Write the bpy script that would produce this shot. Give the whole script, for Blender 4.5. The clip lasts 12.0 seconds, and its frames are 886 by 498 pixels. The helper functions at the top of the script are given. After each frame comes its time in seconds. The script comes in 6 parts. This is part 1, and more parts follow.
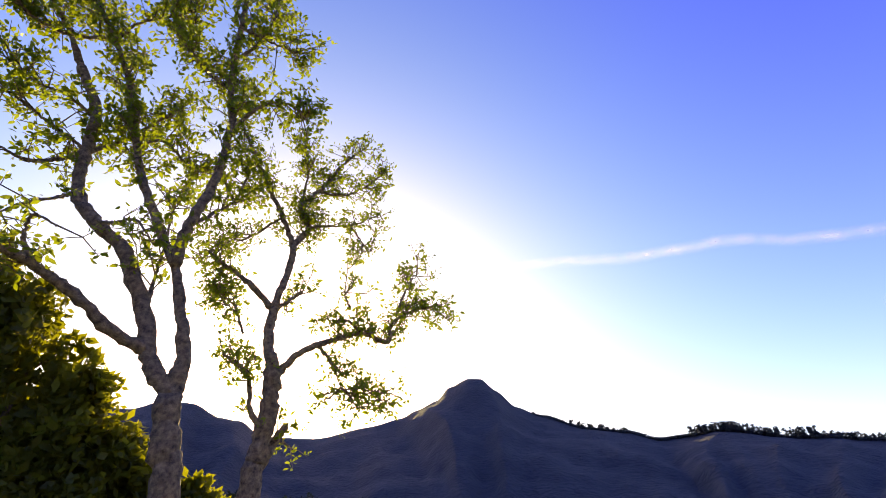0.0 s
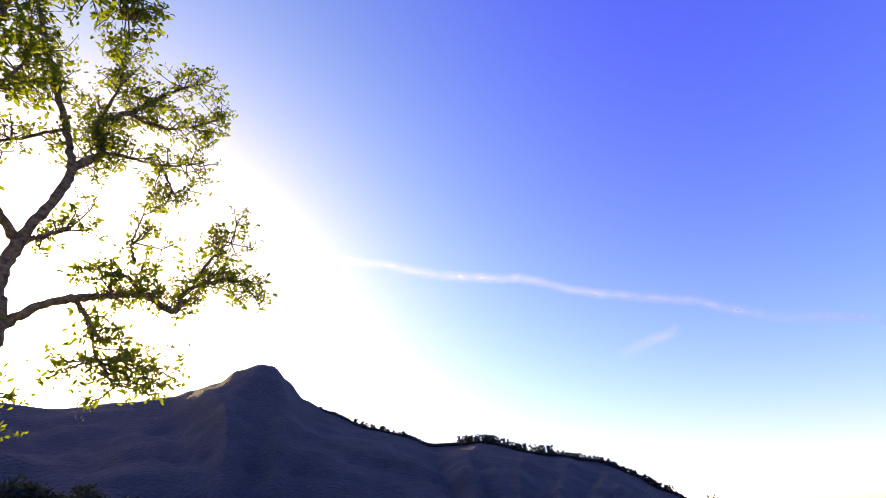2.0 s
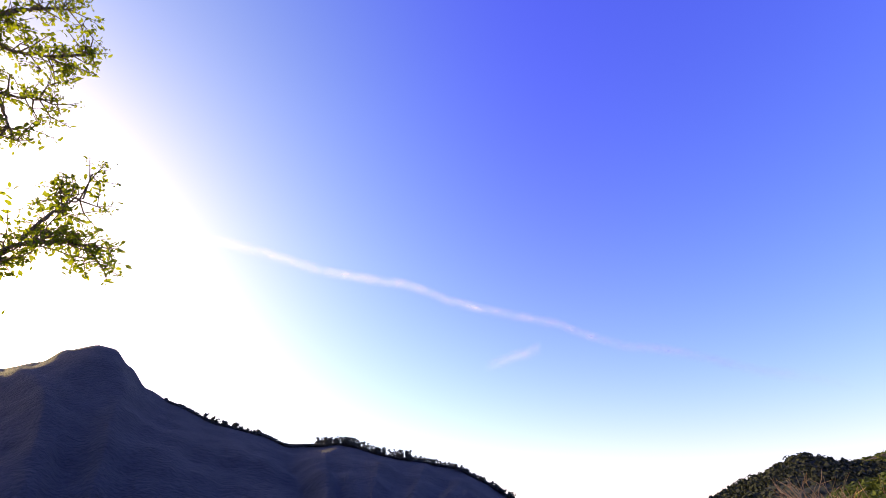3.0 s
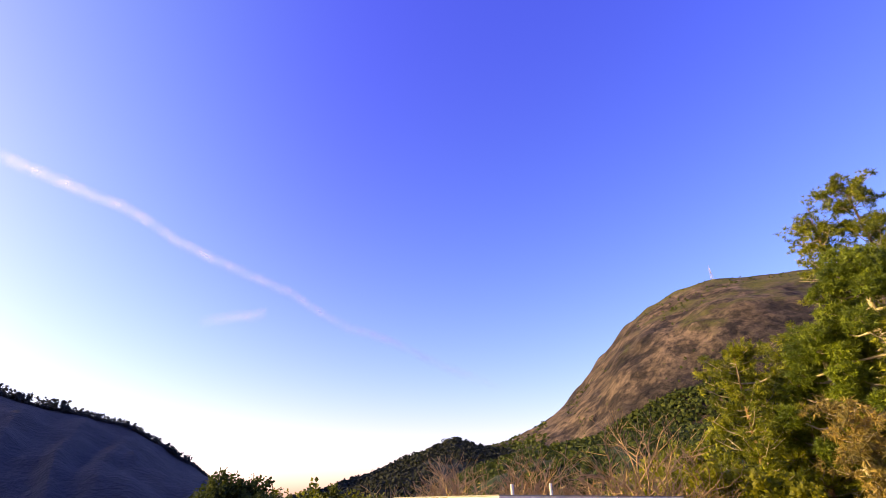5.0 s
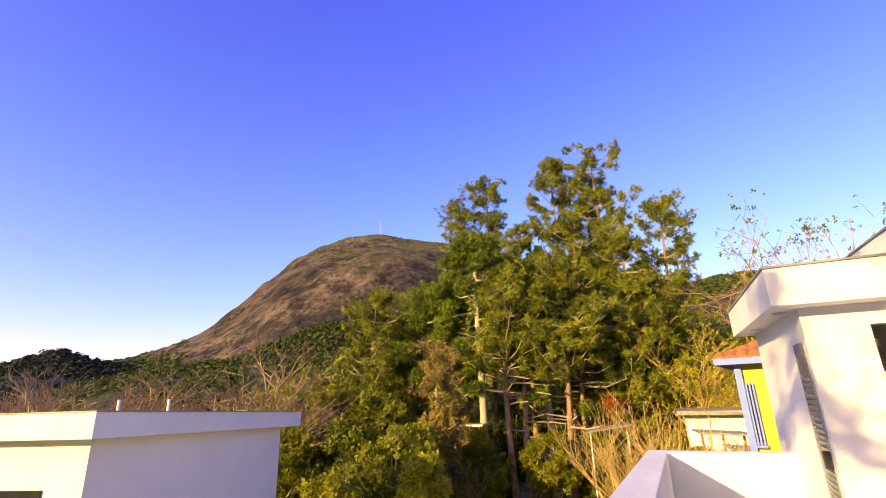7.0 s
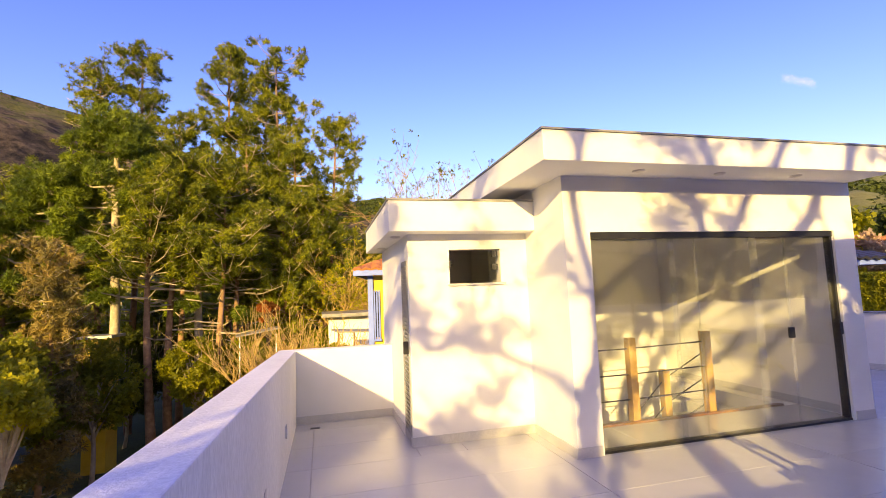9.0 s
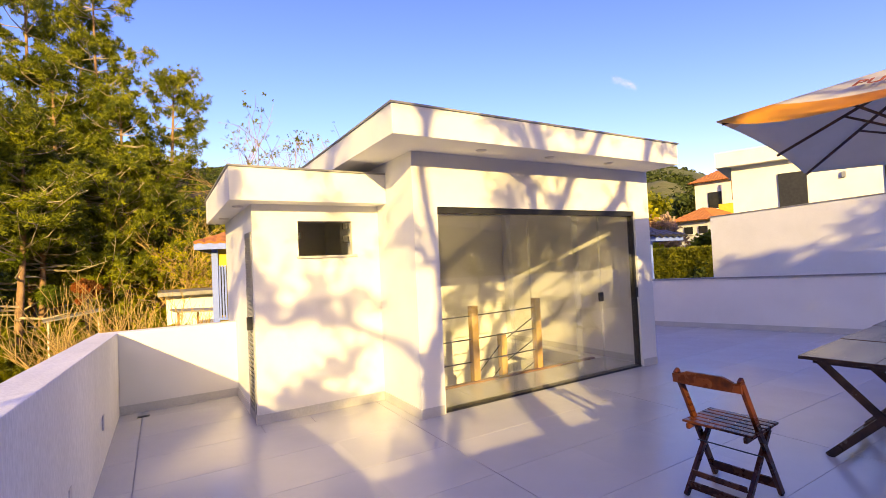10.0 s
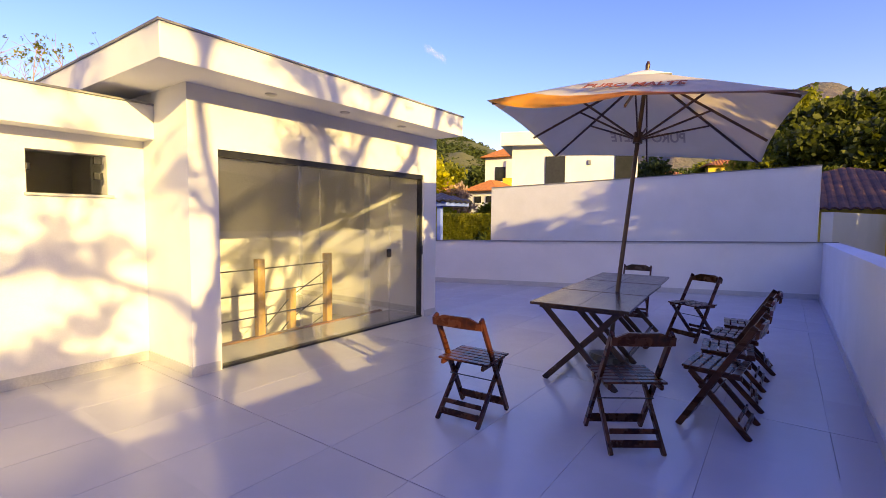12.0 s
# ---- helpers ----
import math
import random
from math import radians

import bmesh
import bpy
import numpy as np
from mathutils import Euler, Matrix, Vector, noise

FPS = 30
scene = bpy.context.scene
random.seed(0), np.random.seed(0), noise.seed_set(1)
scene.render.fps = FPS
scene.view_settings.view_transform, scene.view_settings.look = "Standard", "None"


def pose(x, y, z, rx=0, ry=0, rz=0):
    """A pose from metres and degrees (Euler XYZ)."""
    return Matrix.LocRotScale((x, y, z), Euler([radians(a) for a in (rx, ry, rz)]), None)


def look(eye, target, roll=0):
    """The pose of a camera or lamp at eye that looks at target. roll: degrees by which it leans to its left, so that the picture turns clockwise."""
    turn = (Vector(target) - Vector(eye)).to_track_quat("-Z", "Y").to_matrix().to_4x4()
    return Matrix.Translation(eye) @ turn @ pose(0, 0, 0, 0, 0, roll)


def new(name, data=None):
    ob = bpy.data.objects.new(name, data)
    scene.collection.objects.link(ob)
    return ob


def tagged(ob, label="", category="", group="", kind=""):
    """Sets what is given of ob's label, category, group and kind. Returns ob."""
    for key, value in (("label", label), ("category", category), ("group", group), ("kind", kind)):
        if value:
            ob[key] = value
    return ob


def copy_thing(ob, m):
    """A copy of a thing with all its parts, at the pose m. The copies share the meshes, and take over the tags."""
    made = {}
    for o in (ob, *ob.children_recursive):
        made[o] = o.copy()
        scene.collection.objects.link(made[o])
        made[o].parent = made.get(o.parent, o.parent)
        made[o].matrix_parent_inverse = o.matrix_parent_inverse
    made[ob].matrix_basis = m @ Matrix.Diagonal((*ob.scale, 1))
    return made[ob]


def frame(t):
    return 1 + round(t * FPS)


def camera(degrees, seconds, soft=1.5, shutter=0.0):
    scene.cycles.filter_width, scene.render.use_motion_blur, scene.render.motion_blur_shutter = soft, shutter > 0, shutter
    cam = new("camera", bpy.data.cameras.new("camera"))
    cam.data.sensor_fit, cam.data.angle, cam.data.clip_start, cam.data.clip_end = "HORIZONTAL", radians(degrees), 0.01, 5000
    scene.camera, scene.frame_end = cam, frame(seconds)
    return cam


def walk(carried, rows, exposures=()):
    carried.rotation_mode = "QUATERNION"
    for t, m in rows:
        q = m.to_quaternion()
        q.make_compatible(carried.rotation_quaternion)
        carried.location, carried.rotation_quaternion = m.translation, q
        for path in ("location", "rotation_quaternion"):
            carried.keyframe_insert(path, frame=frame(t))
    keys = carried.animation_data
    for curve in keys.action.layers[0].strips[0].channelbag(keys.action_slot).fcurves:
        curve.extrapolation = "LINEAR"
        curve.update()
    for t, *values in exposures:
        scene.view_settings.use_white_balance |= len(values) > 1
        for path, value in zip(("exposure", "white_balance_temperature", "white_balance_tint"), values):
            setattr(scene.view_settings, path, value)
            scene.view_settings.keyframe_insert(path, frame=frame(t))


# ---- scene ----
cam = camera(86.50, 12.0, soft=0.8)
ROWS = [
    (0.0, pose(0.243, 0.241, 1.485, 123.11, 2.43, 138.95)),
    (0.5, pose(0.168, 0.188, 1.527, 122.63, 2.15, 133.97)),
    (1.0, pose(0.111, 0.111, 1.568, 122.25, 1.94, 128.44)),
    (1.5, pose(0.067, 0.013, 1.595, 121.99, 2.07, 121.41)),
    (2.0, pose(0.013, -0.059, 1.655, 121.81, 1.86, 114.05)),
    (2.5, pose(-0.032, -0.120, 1.694, 121.77, 2.02, 106.30)),
    (3.0, pose(-0.080, -0.130, 1.685, 121.64, 2.17, 98.24)),
    (5.0, pose(-0.298, 0.020, 1.679, 117.31, 1.74, 64.40)),
    (5.5, pose(-0.369, 0.092, 1.668, 115.55, 1.72, 54.84)),
    (6.0, pose(-0.385, 0.168, 1.666, 113.00, 2.02, 44.31)),
    (6.5, pose(-0.413, 0.234, 1.645, 110.27, 2.13, 33.87)),
    (7.0, pose(-0.373, 0.223, 1.633, 107.62, 1.69, 24.50)),
    (9.0, pose(-0.132, 0.191, 1.647, 95.26, 2.22, -14.34)),
    (9.5, pose(-0.075, 0.148, 1.627, 93.20, 2.44, -23.10)),
    (10.0, pose(-0.032, 0.101, 1.606, 91.57, 2.63, -30.94)),
    (10.5, pose(-0.016, 0.052, 1.603, 90.21, 1.46, -38.12)),
    (11.0, pose(-0.000, -0.000, 1.600, 89.01, 0.33, -44.06)),
    (11.5, pose(0.027, -0.054, 1.579, 87.64, -0.54, -49.35)),
    (12.0, pose(0.037, -0.095, 1.553, 86.19, -0.59, -54.13)),
]
walk(cam, ROWS, exposures=[(0.0, 1.38, 7900, -3), (3.0, 1.34, 7800, 2), (5.5, 1.31, 7900, 9), (9.0, 1.31, 8450, 4), (12.0, 1.22, 8250, 3)])

# ---- light ----
SUN_AZ, SUN_EL = 156.3, 15.6          # bearing counter-clockwise from +y, elevation
sun_to = Vector((-math.sin(radians(SUN_AZ)) * math.cos(radians(SUN_EL)), math.cos(radians(SUN_AZ)) * math.cos(radians(SUN_EL)), math.sin(radians(SUN_EL))))
world = bpy.data.worlds.new("world")
scene.world = world
world.use_nodes = True
wn = world.node_tree
sky = wn.nodes.new("ShaderNodeTexSky")
sky.sky_type, sky.sun_disc = "NISHITA", False
sky.sun_elevation, sky.sun_rotation = radians(SUN_EL), radians(-SUN_AZ)
sky.altitude, sky.air_density, sky.dust_density, sky.ozone_density = 900, 1.0, 2.4, 3.0
hsv = wn.nodes.new("ShaderNodeHueSaturation")
hsv.inputs["Saturation"].default_value = 1.22
tint = wn.nodes.new("ShaderNodeMix")
tint.data_type, tint.blend_type = "RGBA", "MULTIPLY"
tint.inputs[0].default_value = 1.0
# the clear evening sky deepens from a pale horizon to violet-blue overhead
way = wn.nodes.new("ShaderNodeTexCoord")
parts_of = wn.nodes.new("ShaderNodeSeparateXYZ")
height = wn.nodes.new("ShaderNodeMapRange")
height.interpolation_type = "SMOOTHSTEP"
height.inputs["From Min"].default_value, height.inputs["From Max"].default_value = 0.1, 0.9
deep = wn.nodes.new("ShaderNodeMix")
deep.data_type = "RGBA"
deep.inputs[6].default_value, deep.inputs[7].default_value = (1.66, 1.03, 1.25, 1), (1.36, 0.6, 1.98, 1)
# towards the sun the haze turns pale and neutral
facing = wn.nodes.new("ShaderNodeVectorMath")
facing.operation = "DOT_PRODUCT"
facing.inputs[1].default_value = sun_to
near_sun = wn.nodes.new("ShaderNodeMapRange")
near_sun.interpolation_type = "SMOOTHSTEP"
near_sun.inputs["From Min"].default_value, near_sun.inputs["From Max"].default_value = 0.25, 0.95
pale = wn.nodes.new("ShaderNodeMix")
pale.data_type = "RGBA"
pale.inputs[7].default_value = (1.5, 1.06, 1.02, 1)
wn.links.new(way.outputs["Generated"], parts_of.inputs[0])
wn.links.new(way.outputs["Generated"], facing.inputs[0])
wn.links.new(parts_of.outputs[2], height.inputs[0])
wn.links.new(height.outputs[0], deep.inputs[0])
wn.links.new(facing.outputs["Value"], near_sun.inputs[0])
wn.links.new(near_sun.outputs[0], pale.inputs[0])
wn.links.new(deep.outputs[2], pale.inputs[6])
wn.links.new(pale.outputs[2], tint.inputs[7])
bg = wn.nodes["Background"]
bg.inputs[1].default_value = 0.14
wn.links.new(sky.outputs[0], hsv.inputs["Color"])
wn.links.new(hsv.outputs[0], tint.inputs[6])
wn.links.new(tint.outputs[2], bg.inputs[0])

sun = new("sun", bpy.data.lights.new("sun", "SUN"))
sun.data.energy, sun.data.angle, sun.data.color = 4.0, radians(0.5), (1.0, 0.76, 0.34)
sun.matrix_world = look((0, 0, 0), -sun_to)

# ---- helpers for things ----
EYE = Vector((0.0, 0.0, 1.6))


def bearing(az, el, d):
    """A place d metres off (in plan) from the terrace corner, az degrees from +y to the left, el degrees above its eye level."""
    a = radians(az)
    return Vector((-math.sin(a) * d, math.cos(a) * d, EYE.z + d * math.tan(radians(el))))


def thing(name, label, category, at=(0, 0, 0), rz=0.0, group="", kind=""):
    ob = new(name)
    ob.empty_display_size = 0.1
    ob.matrix_basis = pose(at[0], at[1], at[2], 0, 0, rz)
    return tagged(ob, label, category, group, kind)


def finish(bm, name, material, smooth=False):
    me = bpy.data.meshes.new(name)
    bmesh.ops.recalc_face_normals(bm, faces=bm.faces[:])
    bm.to_mesh(me)
    bm.free()
    me.materials.append(material)
    if smooth:
        for p in me.polygons:
            p.use_smooth = True
    return me


def part(name, bm, material, parent=None, label="", smooth=False):
    ob = new(name, finish(bm, name, material, smooth))
    ob.parent = parent
    return tagged(ob, label)


def solid(name, bm, material, label, category, kind="", smooth=False):
    return tagged(new(name, finish(bm, name, material, smooth)), label, category, "", kind)


def box(lo, hi, bevel=0.0, bm=None):
    """A box between two corners, with its edges rounded off."""
    bm = bm or bmesh.new()
    c = (Vector(lo) + Vector(hi)) / 2
    s = Vector(hi) - Vector(lo)
    r = bmesh.ops.create_cube(bm, size=1, matrix=Matrix.Translation(c) @ Matrix.Diagonal((s.x, s.y, s.z, 1)))
    if bevel:
        es = list({e for v in r["verts"] for e in v.link_edges})
        bmesh.ops.bevel(bm, geom=es, offset=bevel, segments=2, affect="EDGES", profile=0.6)
    return bm


def beam(p0, p1, w, h, up=(0, 0, 1), bevel=0.0, bm=None):
    """A squared timber from p0 to p1, w wide across and h high along up."""
    bm = bm or bmesh.new()
    p0, p1 = Vector(p0), Vector(p1)
    d = (p1 - p0).normalized()
    x = d.cross(Vector(up))
    x = x.normalized() if x.length > 1e-4 else Vector((1, 0, 0))
    z = x.cross(d)
    m = Matrix((x, d, z)).transposed().to_4x4()
    m.translation = (p0 + p1) / 2
    r = bmesh.ops.create_cube(bm, size=1, matrix=m @ Matrix.Diagonal((w, (p1 - p0).length, h, 1)))
    if bevel:
        es = list({e for v in r["verts"] for e in v.link_edges})
        bmesh.ops.bevel(bm, geom=es, offset=bevel, segments=2, affect="EDGES", profile=0.6)
    return bm


def tube(points, radii, n=8, bm=None, lump=0.0):
    """A round, tapering limb through points."""
    bm = bm or bmesh.new()
    pts = [Vector(p) for p in points]
    rings = []
    side = Vector((0.31, 0.95, 0.05))
    for i, p in enumerate(pts):
        d = (pts[min(i + 1, len(pts) - 1)] - pts[max(i - 1, 0)]).normalized()
        u = d.cross(side)
        if u.length < 0.05:
            u = d.cross(Vector((1, 0, 0)))
        u.normalize()
        v = d.cross(u)
        ring = []
        for k in range(n):
            a = 2 * math.pi * k / n
            q = (u * math.cos(a) + v * math.sin(a)) * radii[i]
            if lump:
                q *= 1 + lump * noise.noise((p + q) * 5.0) + 0.5 * lump * noise.noise((p + q) * 14.0)
            ring.append(bm.verts.new(p + q))
        rings.append(ring)
    for a, b in zip(rings, rings[1:]):
        for k in range(n):
            bm.faces.new((a[k], a[(k + 1) % n], b[(k + 1) % n], b[k]))
    bm.faces.new(rings[-1])
    bm.faces.new(list(reversed(rings[0])))
    return bm


def smooth_path(points, steps=4, wobble=0.0, rng=None):
    """Catmull-Rom through the points."""
    p = [Vector(q) for q in points]
    p = [p[0] * 2 - p[1]] + p + [p[-1] * 2 - p[-2]]
    out = []
    for i in range(1, len(p) - 2):
        for k in range(steps):
            t = k / steps
            a, b, c, d = p[i - 1], p[i], p[i + 1], p[i + 2]
            q = 0.5 * (2 * b + (c - a) * t + (2 * a - 5 * b + 4 * c - d) * t * t + (3 * b - a - 3 * c + d) * t ** 3)
            if wobble and (i > 1 or k):
                q = q + Vector((rng.gauss(0, wobble), rng.gauss(0, wobble), rng.gauss(0, wobble)))
            out.append(q)
    out.append(p[-2])
    return out


def scatter_mesh(name, points, sizes, template, material, seed, tilt=1.0):
    """Many small copies of one template (verts, faces), joined: leaves, tufts, clumps."""
    rng = np.random.default_rng(seed)
    tv, tf = np.array(template[0], float), template[1]
    n, k = len(points), len(tv)
    q = rng.normal(size=(n, 4)) * np.array([1, tilt, tilt, 1])
    q /= np.linalg.norm(q, axis=1)[:, None]
    w, x, y, z = q[:, 3], q[:, 1], q[:, 2], q[:, 0]
    rot = np.stack([1 - 2 * (y * y + z * z), 2 * (x * y - z * w), 2 * (x * z + y * w),
                    2 * (x * y + z * w), 1 - 2 * (x * x + z * z), 2 * (y * z - x * w),
                    2 * (x * z - y * w), 2 * (y * z + x * w), 1 - 2 * (x * x + y * y)], 1).reshape(n, 3, 3)
    v = np.einsum("nij,kj->nki", rot, tv) * np.asarray(sizes)[:, None, None] + np.asarray(points)[:, None, :]
    loops = np.concatenate([np.array(f) for f in tf])
    counts = np.array([len(f) for f in tf])
    me = bpy.data.meshes.new(name)
    me.vertices.add(n * k)
    me.vertices.foreach_set("co", v.ravel().astype(np.float32))
    me.loops.add(n * len(loops))
    me.loops.foreach_set("vertex_index", (loops[None, :] + (np.arange(n) * k)[:, None]).ravel().astype(np.int32))
    me.polygons.add(n * len(tf))
    starts = np.concatenate([[0], np.cumsum(np.tile(counts, n))[:-1]])
    me.polygons.foreach_set("loop_start", starts.astype(np.int32))
    me.update(calc_edges=True)
    me.materials.append(material)
    return me


def leaf_template():
    """One pointed oval leaf, folded along its rib."""
    v = [(0, 0, 0), (0.22, 0.3, 0.06), (0.2, 0.65, 0.05), (0, 1.0, -0.08), (-0.2, 0.65, 0.05), (-0.22, 0.3, 0.06), (0, 0.5, 0)]
    return v, [(0, 1, 6), (1, 2, 6), (2, 3, 6), (3, 4, 6), (4, 5, 6), (5, 0, 6)]


def spray_template(n, seed, slim=0.16, length=0.55):
    """A spray of n single leaves round a twig's end."""
    rng = random.Random(seed)
    v, f = [], []
    for _ in range(n):
        d = Vector((rng.gauss(0, 1), rng.gauss(0, 1), rng.gauss(0.15, 0.8))).normalized()
        o = Vector((rng.gauss(0, 0.22), rng.gauss(0, 0.22), rng.gauss(0, 0.22)))
        s = d.cross(Vector((rng.random(), rng.random(), 1))).normalized() * slim
        l = length * rng.uniform(0.7, 1.2)
        b = len(v)
        v += [tuple(o), tuple(o + d * l * 0.5 + s), tuple(o + d * l), tuple(o + d * l * 0.5 - s)]
        f += [(b, b + 1, b + 2, b + 3)]
    return v, f


def tuft_template(n, seed, up=0.5):
    """A tuft of long thin needles."""
    rng = random.Random(seed)
    v, f = [], []
    for _ in range(n):
        d = Vector((rng.gauss(0, 1), rng.gauss(0, 1), rng.gauss(up, 0.7))).normalized()
        s = d.cross(Vector((rng.random(), rng.random(), rng.random()))).normalized() * 0.075
        b = len(v)
        o = d * rng.uniform(0.0, 0.3)
        v += [tuple(o + s), tuple(o - s), tuple(d * rng.uniform(0.75, 1.1))]
        f += [(b, b + 1, b + 2)]
    return v, f


LEAF, SPRAY, BROAD, TUFT = leaf_template(), spray_template(9, 3), spray_template(10, 5, 0.24, 0.6), tuft_template(12, 4)


def clump_template(n, seed):
    """A small round head of n leaf masses, set on its shell."""
    rng = random.Random(seed)
    v, f = [], []
    for _ in range(n):
        d = Vector((rng.gauss(0, 1), rng.gauss(0, 1), rng.gauss(0.3, 0.9))).normalized()
        o = d * rng.uniform(0.3, 0.6)
        s = d.cross(Vector((rng.gauss(0, 1), rng.gauss(0, 1), rng.gauss(0, 1)))).normalized()
        t = (s.cross(d) + d * rng.gauss(0, 0.6)).normalized()
        w, l = rng.uniform(0.18, 0.33), rng.uniform(0.2, 0.38)
        b = len(v)
        v += [tuple(o - s * w), tuple(o - t * l), tuple(o + s * w), tuple(o + t * l)]
        f += [(b, b + 1, b + 2, b + 3)]
    return v, f


CLUMP = clump_template(9, 8)


# ---- materials ----
def nodes_of(name, rough=0.7, metal=0.0, spec=0.5):
    m = bpy.data.materials.new(name)
    m.use_nodes = True
    b = m.node_tree.nodes["Principled BSDF"]
    b.inputs["Roughness"].default_value, b.inputs["Metallic"].default_value = rough, metal
    b.inputs["Specular IOR Level"].default_value = spec
    return m, m.node_tree, b


def noise_node(nt, scale, detail=4, rough=0.55, stretch=None):
    co = nt.nodes.new("ShaderNodeTexCoord")
    n = nt.nodes.new("ShaderNodeTexNoise")
    n.inputs["Scale"].default_value, n.inputs["Detail"].default_value, n.inputs["Roughness"].default_value = scale, detail, rough
    if stretch:
        mp = nt.nodes.new("ShaderNodeMapping")
        mp.inputs["Scale"].default_value = stretch
        nt.links.new(co.outputs["Object"], mp.inputs[0])
        nt.links.new(mp.outputs[0], n.inputs["Vector"])
    else:
        nt.links.new(co.outputs["Object"], n.inputs["Vector"])
    return n


def ramp_node(nt, source, stops):
    r = nt.nodes.new("ShaderNodeValToRGB")
    while len(r.color_ramp.elements) < len(stops):
        r.color_ramp.elements.new(0.5)
    for e, (p, c) in zip(r.color_ramp.elements, stops):
        e.position, e.color = p, (*c, 1)
    nt.links.new(source, r.inputs[0])
    return r


def blend(nt, a, b, fac, mode="MIX"):
    x = nt.nodes.new("ShaderNodeMix")
    x.data_type, x.blend_type = "RGBA", mode
    for sock, val in ((x.inputs[0], fac), (x.inputs[6], a), (x.inputs[7], b)):
        if isinstance(val, (int, float)):
            sock.default_value = val
        elif isinstance(val, tuple):
            sock.default_value = (*val, 1)
        else:
            nt.links.new(val, sock)
    return x.outputs[2]


def surface(name, dark, light, scale=6.0, fine=80.0, rough=0.7, bump=0.1, metal=0.0, spec=0.5, stretch=None, per_piece=0.0, distance=0.01):
    """A two-scale surface: broad stains between two colours, fine grain, and fine relief."""
    m, nt, b = nodes_of(name, rough, metal, spec)
    n1, n2 = noise_node(nt, scale, 5, 0.6, stretch), noise_node(nt, fine, 3, 0.6, stretch)
    base = ramp_node(nt, n1.outputs[0], [(0.3, dark), (0.7, light)]).outputs[0]
    grain = ramp_node(nt, n2.outputs[0], [(0.25, (0.82, 0.82, 0.82)), (0.75, (1.06, 1.06, 1.06))]).outputs[0]
    col = blend(nt, base, grain, 1.0, "MULTIPLY")
    if per_piece:
        info = nt.nodes.new("ShaderNodeObjectInfo")
        r = ramp_node(nt, info.outputs["Random"], [(0, (1 - per_piece,) * 3), (1, (1 + per_piece * 0.3,) * 3)])
        col = blend(nt, col, r.outputs[0], 1.0, "MULTIPLY")
    nt.links.new(col, b.inputs["Base Color"])
    rr = nt.nodes.new("ShaderNodeMapRange")
    rr.inputs["To Min"].default_value, rr.inputs["To Max"].default_value = max(rough - 0.1, 0.02), min(rough + 0.1, 1)
    nt.links.new(n1.outputs[0], rr.inputs[0])
    nt.links.new(rr.outputs[0], b.inputs["Roughness"])
    if bump:
        bp = nt.nodes.new("ShaderNodeBump")
        bp.inputs["Strength"].default_value, bp.inputs["Distance"].default_value = bump, distance
        nt.links.new(n2.outputs[0], bp.inputs["Height"])
        nt.links.new(bp.outputs[0], b.inputs["Normal"])
    return m


def foliage(name, dark, light, through_light, amount=0.45, rough=0.55):
    """Leaves: colour varies from leaf to leaf, and carries painted sun and shade from bough to bough; light comes
    through them.
    """
    m, nt, b = nodes_of(name, rough, 0, 0.35)
    geo = nt.nodes.new("ShaderNodeNewGeometry")
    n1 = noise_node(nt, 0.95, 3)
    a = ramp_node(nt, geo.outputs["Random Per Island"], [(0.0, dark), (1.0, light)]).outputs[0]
    # cool dark and warm bright blotches put clump shade and sun into the colour
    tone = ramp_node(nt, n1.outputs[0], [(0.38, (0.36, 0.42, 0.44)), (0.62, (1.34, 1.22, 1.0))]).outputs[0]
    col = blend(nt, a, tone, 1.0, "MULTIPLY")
    nt.links.new(col, b.inputs["Base Color"])
    tr = nt.nodes.new("ShaderNodeBsdfTranslucent")
    tr.inputs[0].default_value = (*through_light, 1)
    mix = nt.nodes.new("ShaderNodeMixShader")
    mix.inputs[0].default_value = amount
    nt.links.new(b.outputs[0], mix.inputs[1])
    nt.links.new(tr.outputs[0], mix.inputs[2])
    nt.links.new(mix.outputs[0], nt.nodes["Material Output"].inputs[0])
    return m


WALL = surface("white_render", (0.76, 0.75, 0.72), (0.84, 0.83, 0.81), 1.3, 160, 0.85, 0.25, distance=0.004)
WALL_ROUGH = surface("white_textured_render", (0.72, 0.71, 0.69), (0.83, 0.82, 0.8), 1.6, 55, 0.9, 0.55, distance=0.008, stretch=(1, 1, 0.35))
TILE = surface("porcelain_tile", (0.5, 0.495, 0.485), (0.59, 0.585, 0.575), 0.7, 300, 0.24, 0.0, per_piece=0.05, distance=0.002)
GROUT = surface("grout", (0.3, 0.29, 0.28), (0.4, 0.39, 0.37), 8, 90, 0.9, 0.2)
SKIRT = surface("grey_skirting_tile", (0.5, 0.49, 0.47), (0.58, 0.57, 0.55), 3, 60, 0.4, 0.05)
COPING = surface("grey_metal_coping", (0.2, 0.2, 0.2), (0.32, 0.31, 0.3), 5, 60, 0.5, 0.1)
BLACK = surface("black_aluminium", (0.012, 0.012, 0.013), (0.03, 0.03, 0.03), 10, 100, 0.4, 0.05)
LOUVRE = surface("grey_aluminium", (0.3, 0.3, 0.3), (0.42, 0.42, 0.41), 9, 120, 0.35, 0.05, metal=0.6)
PALELOUVRE = surface("pale_grey_aluminium", (0.24, 0.24, 0.235), (0.34, 0.34, 0.33), 9, 120, 0.45, 0.05)
CHAIRWOOD = surface("varnished_wood", (0.02, 0.007, 0.003), (0.11, 0.03, 0.007), 9, 70, 0.28, 0.12, spec=0.3, stretch=(1, 0.18, 1), per_piece=0.2, distance=0.003)
